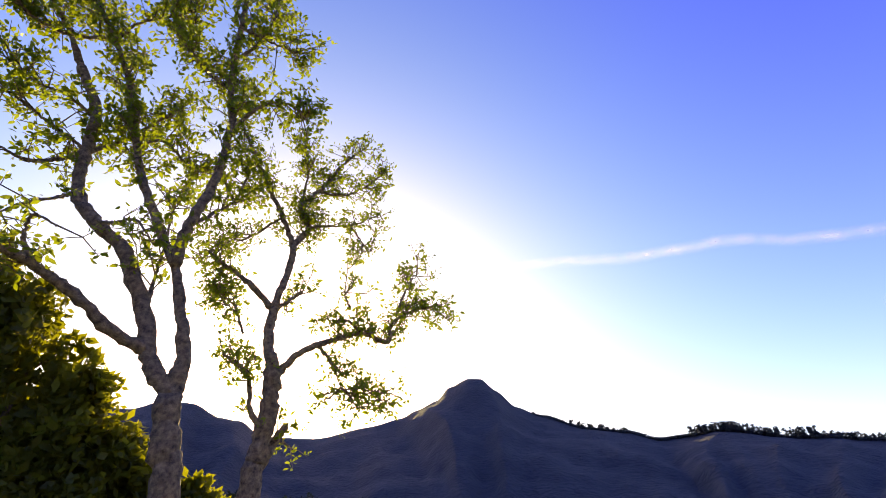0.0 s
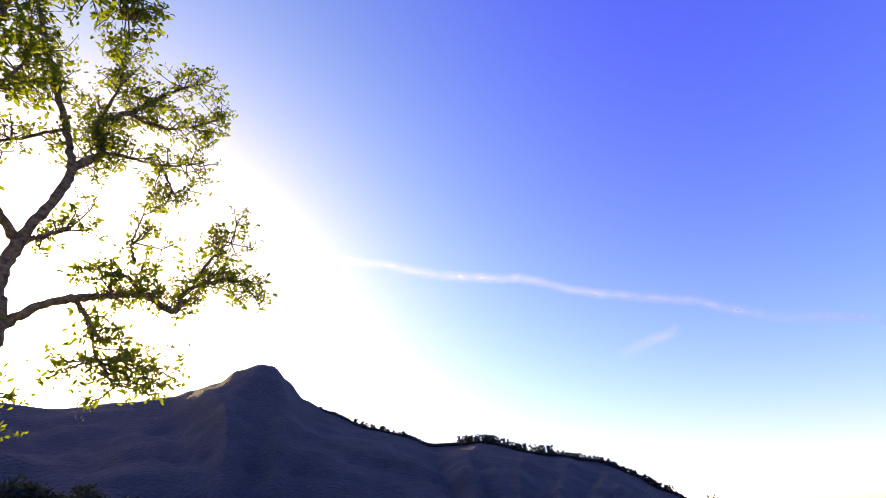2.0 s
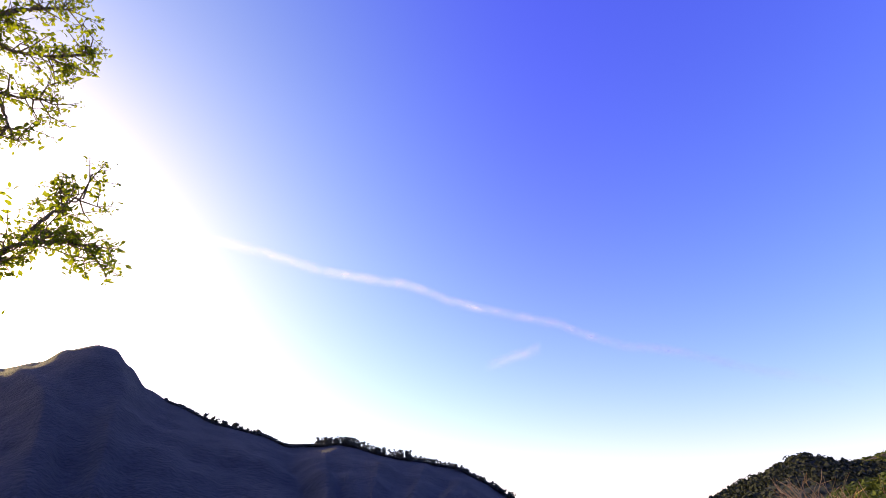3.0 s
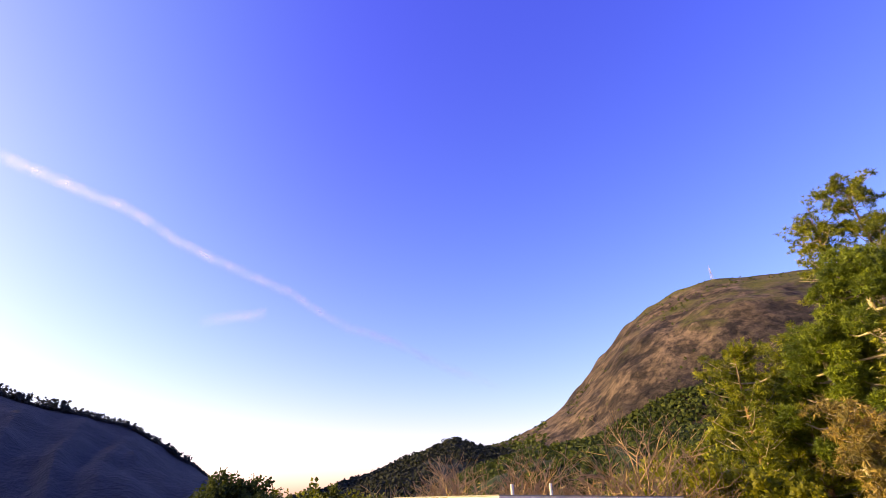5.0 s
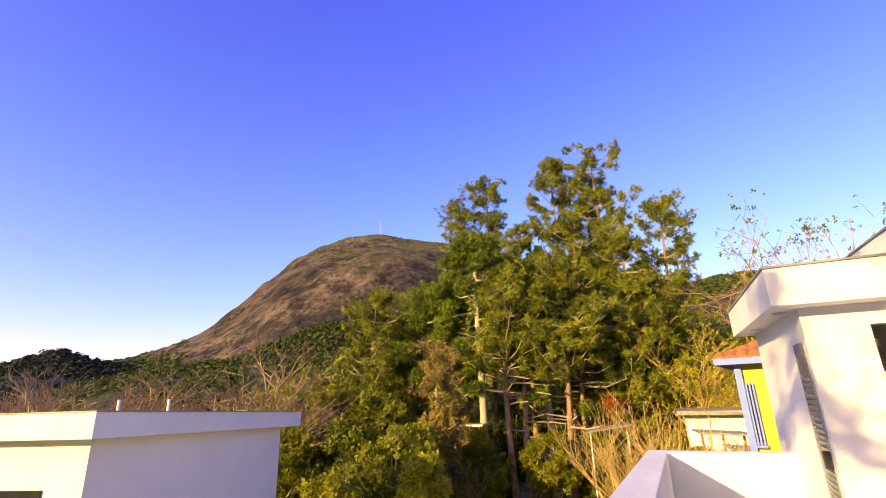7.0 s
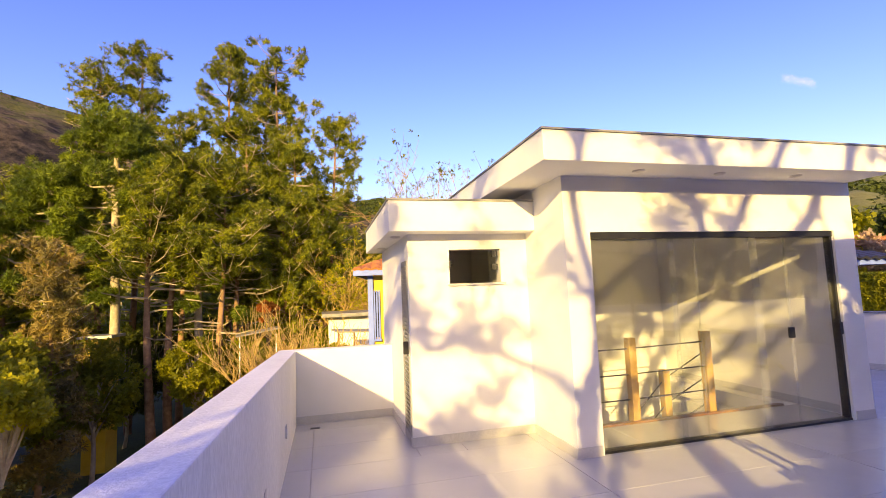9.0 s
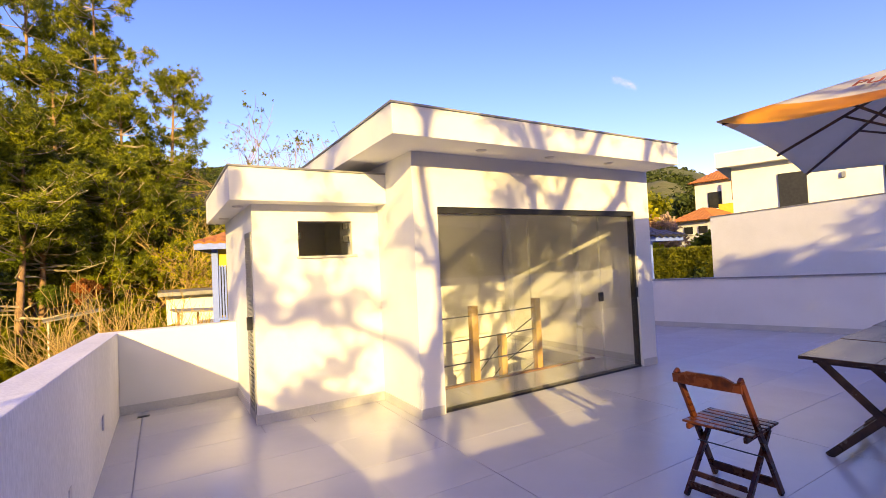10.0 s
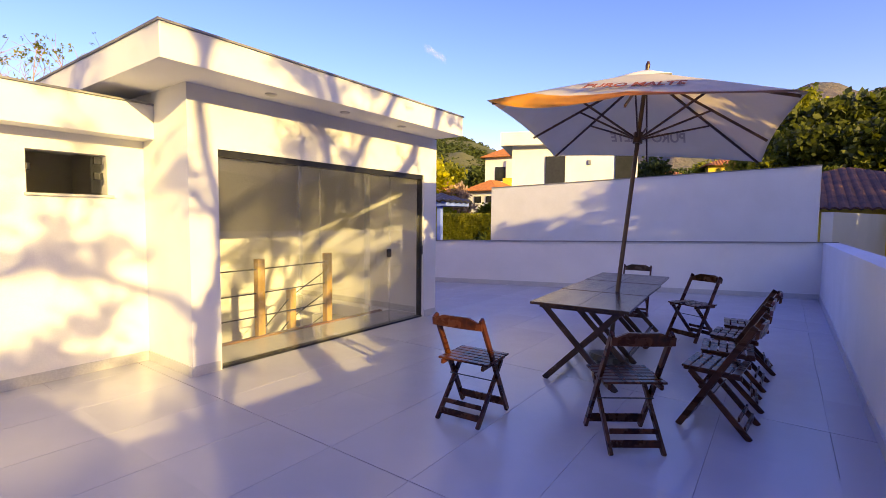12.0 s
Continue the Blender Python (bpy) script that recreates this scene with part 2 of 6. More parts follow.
TABLEWOOD = surface("dark_table_wood", (0.022, 0.01, 0.005), (0.075, 0.034, 0.015), 7, 60, 0.24, 0.12, stretch=(0.15, 1, 1), distance=0.003)
POST = surface("yellow_pine_post", (0.36, 0.2, 0.05), (0.62, 0.4, 0.13), 6, 50, 0.5, 0.15, stretch=(1, 1, 0.15))
SILLWOOD = surface("brown_wood_edge", (0.16, 0.075, 0.03), (0.28, 0.14, 0.055), 6, 60, 0.45, 0.1)
CABLE = surface("dark_steel_cable", (0.05, 0.05, 0.05), (0.1, 0.1, 0.1), 20, 200, 0.4, 0.1, metal=0.8)
CANVAS = surface("white_canvas", (0.66, 0.64, 0.6), (0.78, 0.76, 0.73), 2.5, 220, 0.9, 0.2)
DARKRED = surface("rust_red_print", (0.38, 0.08, 0.02), (0.5, 0.13, 0.035), 5, 220, 0.85, 0.15)
FAINT = surface("print_through_canvas", (0.5, 0.44, 0.4), (0.58, 0.52, 0.48), 4, 200, 0.9, 0.1)
POLE = surface("brown_umbrella_wood", (0.05, 0.024, 0.011), (0.12, 0.058, 0.026), 8, 70, 0.4, 0.1, stretch=(1, 1, 0.15))
BARK = surface("mottled_bark", (0.05, 0.034, 0.02), (0.34, 0.25, 0.15), 15, 55, 0.92, 1.0, distance=0.03)
PINEBARK = surface("reddish_pine_bark", (0.16, 0.085, 0.045), (0.4, 0.24, 0.14), 3, 14, 0.92, 0.8, distance=0.04)
PALEBARK = surface("pale_bark", (0.3, 0.24, 0.16), (0.52, 0.44, 0.31), 4, 20, 0.9, 0.5, distance=0.02)
TWIG = surface("dry_twigs", (0.28, 0.18, 0.085), (0.48, 0.33, 0.17), 4, 20, 0.9, 0.3)
GOLDTWIG = surface("golden_twigs", (0.4, 0.26, 0.08), (0.6, 0.42, 0.16), 4, 20, 0.9, 0.3)
AGEDTILE = surface("weathered_roof_tile", (0.07, 0.032, 0.018), (0.26, 0.11, 0.05), 2.2, 22, 0.85, 0.3)
TERRACOTTA = surface("terracotta_tile", (0.28, 0.095, 0.025), (0.54, 0.21, 0.055), 5, 30, 0.8, 0.3)
BLUE = surface("blue_paint", (0.13, 0.2, 0.58), (0.2, 0.28, 0.68), 3, 60, 0.6, 0.1)
YELLOW = surface("yellow_paint", (0.7, 0.48, 0.04), (0.8, 0.58, 0.08), 3, 60, 0.7, 0.1)
GRASS = surface("grassy_ground", (0.035, 0.05, 0.014), (0.1, 0.12, 0.035), 0.25, 5, 0.95, 0.6, distance=0.1)
LAWN = surface("mown_lawn", (0.09, 0.12, 0.02), (0.15, 0.18, 0.035), 0.6, 18, 0.95, 0.5, distance=0.05)
DARKGLASS = surface("dark_window_glass", (0.02, 0.022, 0.025), (0.035, 0.037, 0.04), 4, 60, 0.08, 0.0)
MASTSTEEL = surface("weathered_mast_steel", (0.3, 0.27, 0.26), (0.55, 0.46, 0.44), 0.3, 4, 0.6, 0.05)
STEEL = surface("white_tower_steel", (0.55, 0.53, 0.52), (0.7, 0.66, 0.64), 4, 60, 0.5, 0.05)

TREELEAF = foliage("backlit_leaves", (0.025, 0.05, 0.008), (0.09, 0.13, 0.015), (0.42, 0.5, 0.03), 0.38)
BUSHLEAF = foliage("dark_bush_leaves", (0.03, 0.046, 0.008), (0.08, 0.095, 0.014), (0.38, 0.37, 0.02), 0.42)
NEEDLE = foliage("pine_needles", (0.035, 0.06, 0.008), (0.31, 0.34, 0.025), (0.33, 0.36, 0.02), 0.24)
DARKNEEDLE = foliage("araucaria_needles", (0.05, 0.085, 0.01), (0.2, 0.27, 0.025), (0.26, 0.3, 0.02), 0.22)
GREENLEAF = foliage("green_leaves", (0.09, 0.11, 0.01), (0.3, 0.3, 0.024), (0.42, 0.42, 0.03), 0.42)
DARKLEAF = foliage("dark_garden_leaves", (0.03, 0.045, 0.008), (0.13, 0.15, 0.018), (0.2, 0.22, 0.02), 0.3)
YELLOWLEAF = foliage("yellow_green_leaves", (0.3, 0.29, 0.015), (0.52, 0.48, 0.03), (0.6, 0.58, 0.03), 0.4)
DRYLEAF = foliage("dry_conifer_needles", (0.2, 0.15, 0.045), (0.4, 0.31, 0.1), (0.3, 0.23, 0.05), 0.25)
RUSTLEAF = foliage("rusty_leaves", (0.25, 0.07, 0.02), (0.42, 0.14, 0.03), (0.4, 0.15, 0.03), 0.35)
PINKLEAF = foliage("pinkish_blossom", (0.4, 0.28, 0.2), (0.62, 0.46, 0.36), (0.6, 0.4, 0.25), 0.3)
FOREST = foliage("forest_leaves", (0.03, 0.05, 0.012), (0.08, 0.105, 0.022), (0.1, 0.13, 0.02), 0.2, 0.95)
# dark bluish base: distance haze and the backlit side's shade are in the colour
MOUNTAIN = surface("haze_blue_mountain", (0.017, 0.02, 0.027), (0.036, 0.039, 0.047), 0.02, 0.16, 0.95, 1.0, distance=7.0)
# leaf colour greyed to match the mountain: the haze is painted in
CRESTFOREST = foliage("haze_toned_crest_trees", (0.04, 0.046, 0.052), (0.085, 0.09, 0.095), (0.09, 0.095, 0.1), 0.35, 0.98)
# the forest green again, with shade and haze put into a darker, greyer colour
FARFOREST = foliage("shade_toned_far_forest", (0.018, 0.024, 0.02), (0.04, 0.048, 0.035), (0.03, 0.04, 0.02), 0.15, 0.98)


def rock_material():
    """Granite dome: brown rock with dark water streaks down the slope, patches of dry grass."""
    m, nt, b = nodes_of("granite", 0.95, 0, 0.2)
    n1, n2 = noise_node(nt, 0.012, 6, 0.65), noise_node(nt, 0.06, 5, 0.7, (1.0, 1.0, 0.12))
    n3, n4 = noise_node(nt, 0.02, 6, 0.7), noise_node(nt, 0.25, 4, 0.7)
    n5 = noise_node(nt, 0.17, 6, 0.75, (1.0, 1.0, 0.3))
    rock = ramp_node(nt, n1.outputs[0], [(0.4, (0.045, 0.039, 0.034)), (0.6, (0.128, 0.104, 0.08))]).outputs[0]
    streak = ramp_node(nt, n2.outputs[0], [(0.42, (0.3, 0.3, 0.32)), (0.56, (1.2, 1.15, 1.1))]).outputs[0]
    rock = blend(nt, rock, streak, 1.0, "MULTIPLY")
    rock = blend(nt, rock, ramp_node(nt, n5.outputs[0], [(0.36, (0.32, 0.31, 0.32)), (0.6, (1.4, 1.3, 1.2))]).outputs[0], 1.0, "MULTIPLY")
    grass = ramp_node(nt, n4.outputs[0], [(0.3, (0.05, 0.06, 0.014)), (0.7, (0.115, 0.108, 0.03))]).outputs[0]
    geo = nt.nodes.new("ShaderNodeNewGeometry")
    sep = nt.nodes.new("ShaderNodeSeparateXYZ")
    nt.links.new(geo.outputs["Normal"], sep.inputs[0])
    add = nt.nodes.new("ShaderNodeMath")
    add.operation = "MULTIPLY_ADD"
    nt.links.new(n3.outputs[0], add.inputs[0])
    add.inputs[1].default_value = 2.3
    place = nt.nodes.new("ShaderNodeTexCoord")
    rise = nt.nodes.new("ShaderNodeSeparateXYZ")
    nt.links.new(place.outputs["Object"], rise.inputs[0])
    high = nt.nodes.new("ShaderNodeMath")
    high.operation = "MULTIPLY_ADD"
    nt.links.new(rise.outputs[2], high.inputs[0])
    high.inputs[1].default_value = 0.0034
    nt.links.new(sep.outputs[2], high.inputs[2])
    nt.links.new(high.outputs[0], add.inputs[2])
    mr = nt.nodes.new("ShaderNodeMapRange")
    mr.inputs["From Min"].default_value, mr.inputs["From Max"].default_value = 2.5, 2.85
    nt.links.new(add.outputs[0], mr.inputs[0])
    nt.links.new(blend(nt, rock, grass, mr.outputs[0]), b.inputs["Base Color"])
    bp = nt.nodes.new("ShaderNodeBump")
    bp.inputs["Strength"].default_value, bp.inputs["Distance"].default_value = 0.8, 6.0
    nt.links.new(n5.outputs[0], bp.inputs["Height"])
    nt.links.new(bp.outputs[0], b.inputs["Normal"])
    return m


ROCK = rock_material()


def glass_material():
    m = bpy.data.materials.new("clear_glass")
    m.use_nodes = True
    nt = m.node_tree
    nt.nodes.remove(nt.nodes["Principled BSDF"])
    clear, gloss, mix = nt.nodes.new("ShaderNodeBsdfTransparent"), nt.nodes.new("ShaderNodeBsdfGlossy"), nt.nodes.new("ShaderNodeMixShader")
    lw = nt.nodes.new("ShaderNodeLayerWeight")
    pw = nt.nodes.new("ShaderNodeMath")
    pw.operation = "POWER"
    nt.links.new(lw.outputs["Facing"], pw.inputs[0])
    pw.inputs[1].default_value = 4.0
    fr = nt.nodes.new("ShaderNodeMath")
    fr.operation = "MULTIPLY_ADD"
    nt.links.new(pw.outputs[0], fr.inputs[0])
    fr.inputs[1].default_value, fr.inputs[2].default_value = 0.75, 0.075
    clear.inputs[0].default_value = (0.985, 0.995, 0.99, 1)
    gloss.inputs["Roughness"].default_value = 0.0
    nt.links.new(fr.outputs[0], mix.inputs[0])
    nt.links.new(clear.outputs[0], mix.inputs[1])
    nt.links.new(gloss.outputs[0], mix.inputs[2])
    # uneven white diffuse share, added as the bright veil of light on the panes
    veil, veil_mix = nt.nodes.new("ShaderNodeBsdfDiffuse"), nt.nodes.new("ShaderNodeMixShader")
    veil.inputs[0].default_value = (0.8, 0.8, 0.78, 1)
    veil_noise = noise_node(nt, 1.4, 4, 0.6)
    thin = nt.nodes.new("ShaderNodeMapRange")
    thin.inputs["To Min"].default_value, thin.inputs["To Max"].default_value = 0.015, 0.06
    nt.links.new(veil_noise.outputs[0], thin.inputs[0])
    nt.links.new(thin.outputs[0], veil_mix.inputs[0])
    nt.links.new(mix.outputs[0], veil_mix.inputs[1])
    nt.links.new(veil.outputs[0], veil_mix.inputs[2])
    nt.links.new(veil_mix.outputs[0], nt.nodes["Material Output"].inputs[0])
    return m


GLASS = glass_material()


# ---- the terrace and its stair house ----
def prism(plan, z0, z1, bm=None, bevel=0.0):
    """An upright block over a plan polygon."""
    bm = bm or bmesh.new()
    lo = [bm.verts.new((x, y, z0)) for x, y in plan]
    hi = [bm.verts.new((x, y, z1)) for x, y in plan]
    n = len(plan)
    fs = [bm.faces.new(lo), bm.faces.new(hi)] + [bm.faces.new((lo[i], lo[(i + 1) % n], hi[(i + 1) % n], hi[i])) for i in range(n)]
    if bevel:
        es = list({e for f in fs for e in f.edges})
        bmesh.ops.bevel(bm, geom=es, offset=bevel, segments=2, affect="EDGES", profile=0.6)
    return bm


def strip(p, q, t):
    """Plan of a wall from p to q, t thick to its right."""
    p, q = Vector(p), Vector(q)
    d = (q - p).normalized()
    n = Vector((d.y, -d.x)) * t
    return [tuple(p), tuple(q), tuple(q + n), tuple(p + n)]


PAR = 0.95


def parapet_rise(x, y):
    """The parapets climb towards the terrace's south-west corner."""
    if y < -0.5:
        return 0.32 - 0.011 * (x + 0.6)
    return max(0.0, 0.036 * (6.8 - y)) if x < -0.3 else 0.0


parapets = [
    ("parapet_west", [(-0.48, 6.80), (-0.54, -0.70), (-0.78, -0.94), (-0.70, 7.02)], "white textured terrace parapet with a flat top"),
    ("parapet_north", [(-0.48, 6.80), (-0.70, 7.02), (0.80, 7.02), (0.80, 6.80)], "white rendered low wall closing the terrace beside the annex"),
    ("parapet_south", [(-0.54, -0.70), (12.0, -0.74), (12.25, -1.02), (-0.78, -0.94)], "white rendered parapet along the shaded terrace side"),
    ("parapet_east", [(12.0, -0.74), (8.62, 8.40), (8.84, 8.46), (12.25, -1.02)], "white rendered low wall at the far terrace end"),
]
for nm, plan, lab in parapets:
    bm = prism(plan, -4.2, PAR, bevel=0.008)
    for v in bm.verts:
        if v.co.z > 0:
            v.co.z += parapet_rise(v.co.x, v.co.y)
    solid(nm, bm, WALL_ROUGH if nm == "parapet_west" else WALL, lab, "wall", "structure")
skirts = [((0.80, 6.80), (-0.48, 6.80)), ((-0.54, -0.70), (12.0, -0.74)), ((12.0, -0.74), (8.62, 8.40))]
for p, q in skirts:
    solid("baseboard", prism(strip(p, q, -0.014), 0.002, 0.10), SKIRT, "grey tile skirting along the foot of the wall", "skirting", "structure")
# coping along the far wall, dark drip edge
coping = prism([(11.96, -0.74), (8.59, 8.38), (8.87, 8.46), (12.28, -1.00)], PAR + 0.001, PAR + 0.022)
for v in coping.verts:
    v.co.z += parapet_rise(v.co.x, v.co.y)
solid("trim", coping, COPING, "thin grey coping on the low wall", "coping", "structure")

floor = solid("floor", prism([(-0.54, -0.70), (12.0, -0.74), (8.62, 8.40), (6.02, 8.40), (6.02, 4.50), (2.30, 4.50), (2.30, 5.42), (0.86, 5.42), (0.86, 6.80), (-0.48, 6.80)], -0.25, -0.006), GROUT, "large pale grey porcelain tiles with fine dark joints", "floor", "structure")
solid("floor_drain", box((-0.30, 6.52, 0.0), (-0.18, 6.58, 0.006), 0.002), BLACK, "small dark slotted floor drain by the wall", "drain")

for x, y, z in [(-0.512, 3.55, 0.36), (-0.492, 5.15, 0.36)]:
    pl = thing("socket_plate", "small white blank plate on the parapet", "wall plate", (x, y, z))
    part("plate", box((0, -0.04, -0.06), (0.012, 0.04, 0.06), 0.003), STEEL, pl)
pl = thing("socket_plate", "small pale blank plate on the shaded parapet", "wall plate", (5.1, -0.738, 0.42))
part("plate", box((-0.04, 0, -0.06), (0.04, 0.012, 0.06), 0.003), STEEL, pl)

# annex and main block
MX0, MX1, MY, MYB, SOF, TOP = 2.23, 6.10, 4.43, 7.85, 2.78, 3.06
AX, AY, ASOF, ATOP = 0.80, 5.36, 2.31, 2.645
T = 0.15
GX0, GX1, GZ = 2.52, 5.78, 2.20


def walls(name, boxes, label):
    bm = bmesh.new()
    for lo, hi in boxes:
        box(lo, hi, 0, bm)
    return solid(name, bm, WALL, label, "wall", "structure")


walls("wall_front", [((MX0, MY, 0), (GX0, MY + T, SOF)), ((GX1, MY, 0), (MX1, MY + T, SOF)), ((GX0, MY, GZ), (GX1, MY + T, SOF))], "white rendered front wall round a wide glass door")
walls("wall_side_west", [((MX0, MY + T, -3.0), (MX0 + T, MYB, SOF))], "white rendered side wall of the stair house")
walls("wall_side_east", [((MX1 - T, MY + T, -3.0), (MX1, MYB, SOF))], "white rendered side wall of the stair house")
walls("wall_back", [((MX0 + T, MYB - T, -3.0), (MX1 - T, MYB, SOF))], "white rendered back wall of the stairwell")
walls("stair_floor_edge", [((MX0 + T, MY + T, -0.25), (MX1 - T, 5.25, -0.004)), ((5.72, 5.25, -0.25), (MX1 - T, 7.70, -0.004))], "pale landing slab inside the stair house")
solid("stairwell_floor", box((MX0, 5.2, -3.1), (MX1, MYB, -3.0)), TILE, "pale tiled floor at the stair foot", "floor", "structure")
solid("roof_main", box((1.78, 3.90, SOF), (6.05, 8.20, TOP), 0.006), WALL, "flat white concrete roof slab with a deep fascia", "roof", "structure")
solid("trim", box((1.765, 3.885, TOP), (6.065, 8.215, TOP + 0.018)), COPING, "thin grey metal flashing along the roof edge", "flashing", "structure")
WX0, WX1, WZ0, WZ1 = 1.275, 1.895, 1.74, 2.13
def holed_wall(name, x0, x1, y0, y1, z0, z1, hole, label):
    """One wall slab with a rectangular opening through it."""
    hx0, hx1, hz0, hz1 = hole
    bm = bmesh.new()
    rings = []
    for y in (y0, y1):
        rings.append(([bm.verts.new((x, y, z)) for x, z in ((x0, z0), (x1, z0), (x1, z1), (x0, z1))], [bm.verts.new((x, y, z)) for x, z in ((hx0, hz0), (hx1, hz0), (hx1, hz1), (hx0, hz1))]))
    for outer, inner in rings:
        for k in range(4):
            bm.faces.new((outer[k], outer[(k + 1) % 4], inner[(k + 1) % 4], inner[k]))
    for which in (0, 1):
        a, b = rings[0][which], rings[1][which]
        for k in range(4):
            bm.faces.new((a[k], a[(k + 1) % 4], b[(k + 1) % 4], b[k]))
    return solid(name, bm, WALL, label, "wall", "structure")


holed_wall("wall_annex_front", AX, MX0, AY, AY + T, 0, ASOF, (WX0, WX1, WZ0, WZ1), "white rendered annex wall with a small window")
walls("wall_annex_side", [((AX, AY + T, 2.02), (AX + T, 5.80, ASOF)), ((AX, 5.80, 0), (AX + T, 7.50, ASOF))], "white rendered annex side wall with a door")
walls("wall_annex_back", [((AX, 7.50, 0), (MX0, 7.65, ASOF))], "white rendered annex back wall")
solid("roof_annex", box((0.56, 5.10, ASOF), (MX0, 7.75, ATOP), 0.006), WALL, "flat white annex roof slab with overhang", "roof", "structure")
solid("trim", box((0.545, 5.085, ATOP), (MX0, 7.765, ATOP + 0.018)), COPING, "thin grey metal flashing along the roof edge", "flashing", "structure")
for lo, hi in [((AX, AY - 0.014, 0), (MX0, AY, 0.1)), ((AX - 0.014, AY - 0.014, 0), (AX, 5.415, 0.1)), ((AX - 0.014, 5.81, 0), (AX, 6.80, 0.1)), ((MX0 - 0.014, MY - 0.014, 0), (MX0, AY - 0.014, 0.1)), ((MX0, MY - 0.014, 0), (GX0 - 0.02, MY, 0.1)), ((GX1 + 0.03, MY - 0.014, 0), (MX1, MY, 0.1)), ((MX1 - T - 0.014, MY + T, 0), (MX1 - T, 7.6, 0.1))]:
    solid("baseboard", box(lo, hi, 0.003), SKIRT, "grey tile skirting along the foot of the wall", "skirting", "structure")


def downlight(x, y, z):
    d = thing("recessed_downlight", "round flush downlight in the white soffit", "ceiling light", (x, y, z), group="soffit downlights")
    bm = bmesh.new()
    bmesh.ops.create_cone(bm, cap_ends=True, segments=20, radius1=0.055, radius2=0.06, depth=0.012)
    part("rim", bm, STEEL, d, "pale metal rim")
    bm = bmesh.new()
    bmesh.ops.create_cone(bm, cap_ends=True, segments=20, radius1=0.04, radius2=0.04, depth=0.006, matrix=Matrix.Translation((0, 0, -0.007)))
    part("lens", bm, SKIRT, d, "frosted lens")
    return d


for x, y, z in [(2.94, 4.16, SOF - 0.006), (3.93, 4.16, SOF - 0.006), (4.95, 4.16, SOF - 0.006), (0.70, 5.58, ASOF - 0.006), (0.70, 6.9, ASOF - 0.006)]:
    downlight(x, y, z)

# sliding glass door
door = thing("door_1", "wide frameless sliding glass door with black rails", "glass door", (0, 0, 0), kind="structure")
part("head_rail", box((GX0, MY + 0.02, GZ - 0.065), (GX1, MY + 0.12, GZ), 0.004), BLACK, door, "black head rail")
part("floor_track", box((GX0, MY + 0.02, -0.004), (GX1, MY + 0.12, 0.022), 0.003), BLACK, door, "black floor track")
part("side_jamb", box((GX1 - 0.035, MY + 0.03, 0.022), (GX1, MY + 0.11, GZ - 0.065), 0.003), BLACK, door, "black side jamb")
for x0, x1, y in [(GX0, 3.58, MY + 0.085), (3.50, 3.84, MY + 0.065), (3.80, 4.66, MY + 0.045), (4.60, 5.12, MY + 0.085), (5.06, GX1 - 0.035, MY + 0.065)]:
    pane = part("pane", box((x0, y, 0.022), (x1, y + 0.008, GZ - 0.065)), GLASS, door)
    pane.visible_shadow = False
part("lock", box((4.99, MY + 0.02, 0.98), (5.07, MY + 0.045, 1.1), 0.006), BLACK, door, "black door lock")
part("strike", box((GX1 - 0.06, MY + 0.005, 0.98), (GX1 - 0.005, MY + 0.03, 1.12), 0.005), BLACK, door, "black strike plate")

# small annex window, a glass sash swung outwards
win = thing("window_1", "small open glass awning window in the annex", "window", (0, 0, 0), kind="structure")
part("window_sill", box((WX0 - 0.02, AY - 0.03, WZ0 - 0.025), (WX1 + 0.05, AY + 0.1, WZ0), 0.004), SKIRT, win, "thin pale sill")
p = part("pane", box((WX1 - 0.1, AY - 0.12, WZ0 + 0.02), (WX1 - 0.092, AY + 0.12, WZ1 - 0.02)), GLASS, win)
p.visible_shadow = False
for z in (WZ1 - 0.06, WZ0 + 0.18):
    part("hinge", box((WX1 - 0.12, AY - 0.05, z - 0.035), (WX1 - 0.05, AY - 0.01, z + 0.035), 0.005), BLACK, win, "black glass hinge")
part("latch", box((WX0 + 0.002, AY - 0.02, WZ0 + 0.2), (WX0 + 0.03, AY + 0.03, WZ0 + 0.26), 0.004), BLACK, win, "black latch")

# louvred door on the annex side
ld = thing("door_2", "pale grey aluminium louvred door in the annex side", "door", (0, 0, 0), kind="structure")
for y0, y1 in ((5.42, 5.46), (5.76, 5.80)):
    part("stile", box((AX - 0.012, y0, 0.02), (AX + 0.05, y1, 2.02), 0.004), PALELOUVRE, ld)
part("top_rail", box((AX - 0.012, 5.46, 1.96), (AX + 0.05, 5.76, 2.02), 0.004), PALELOUVRE, ld)
part("bottom_rail", box((AX - 0.012, 5.46, 0.02), (AX + 0.05, 5.76, 0.1), 0.004), PALELOUVRE, ld)
for k in range(38):
    z = 0.12 + k * 0.0485
    part("slat", beam((AX - 0.004, 5.46, z + 0.02), (AX - 0.004, 5.76, z + 0.02), 0.056, 0.006, (0.9, 0, 0.44)), PALELOUVRE, ld)
part("door_handle", box((AX - 0.07, 5.425, 0.98), (AX - 0.012, 5.455, 1.12), 0.006), BLACK, ld, "black lever handle")


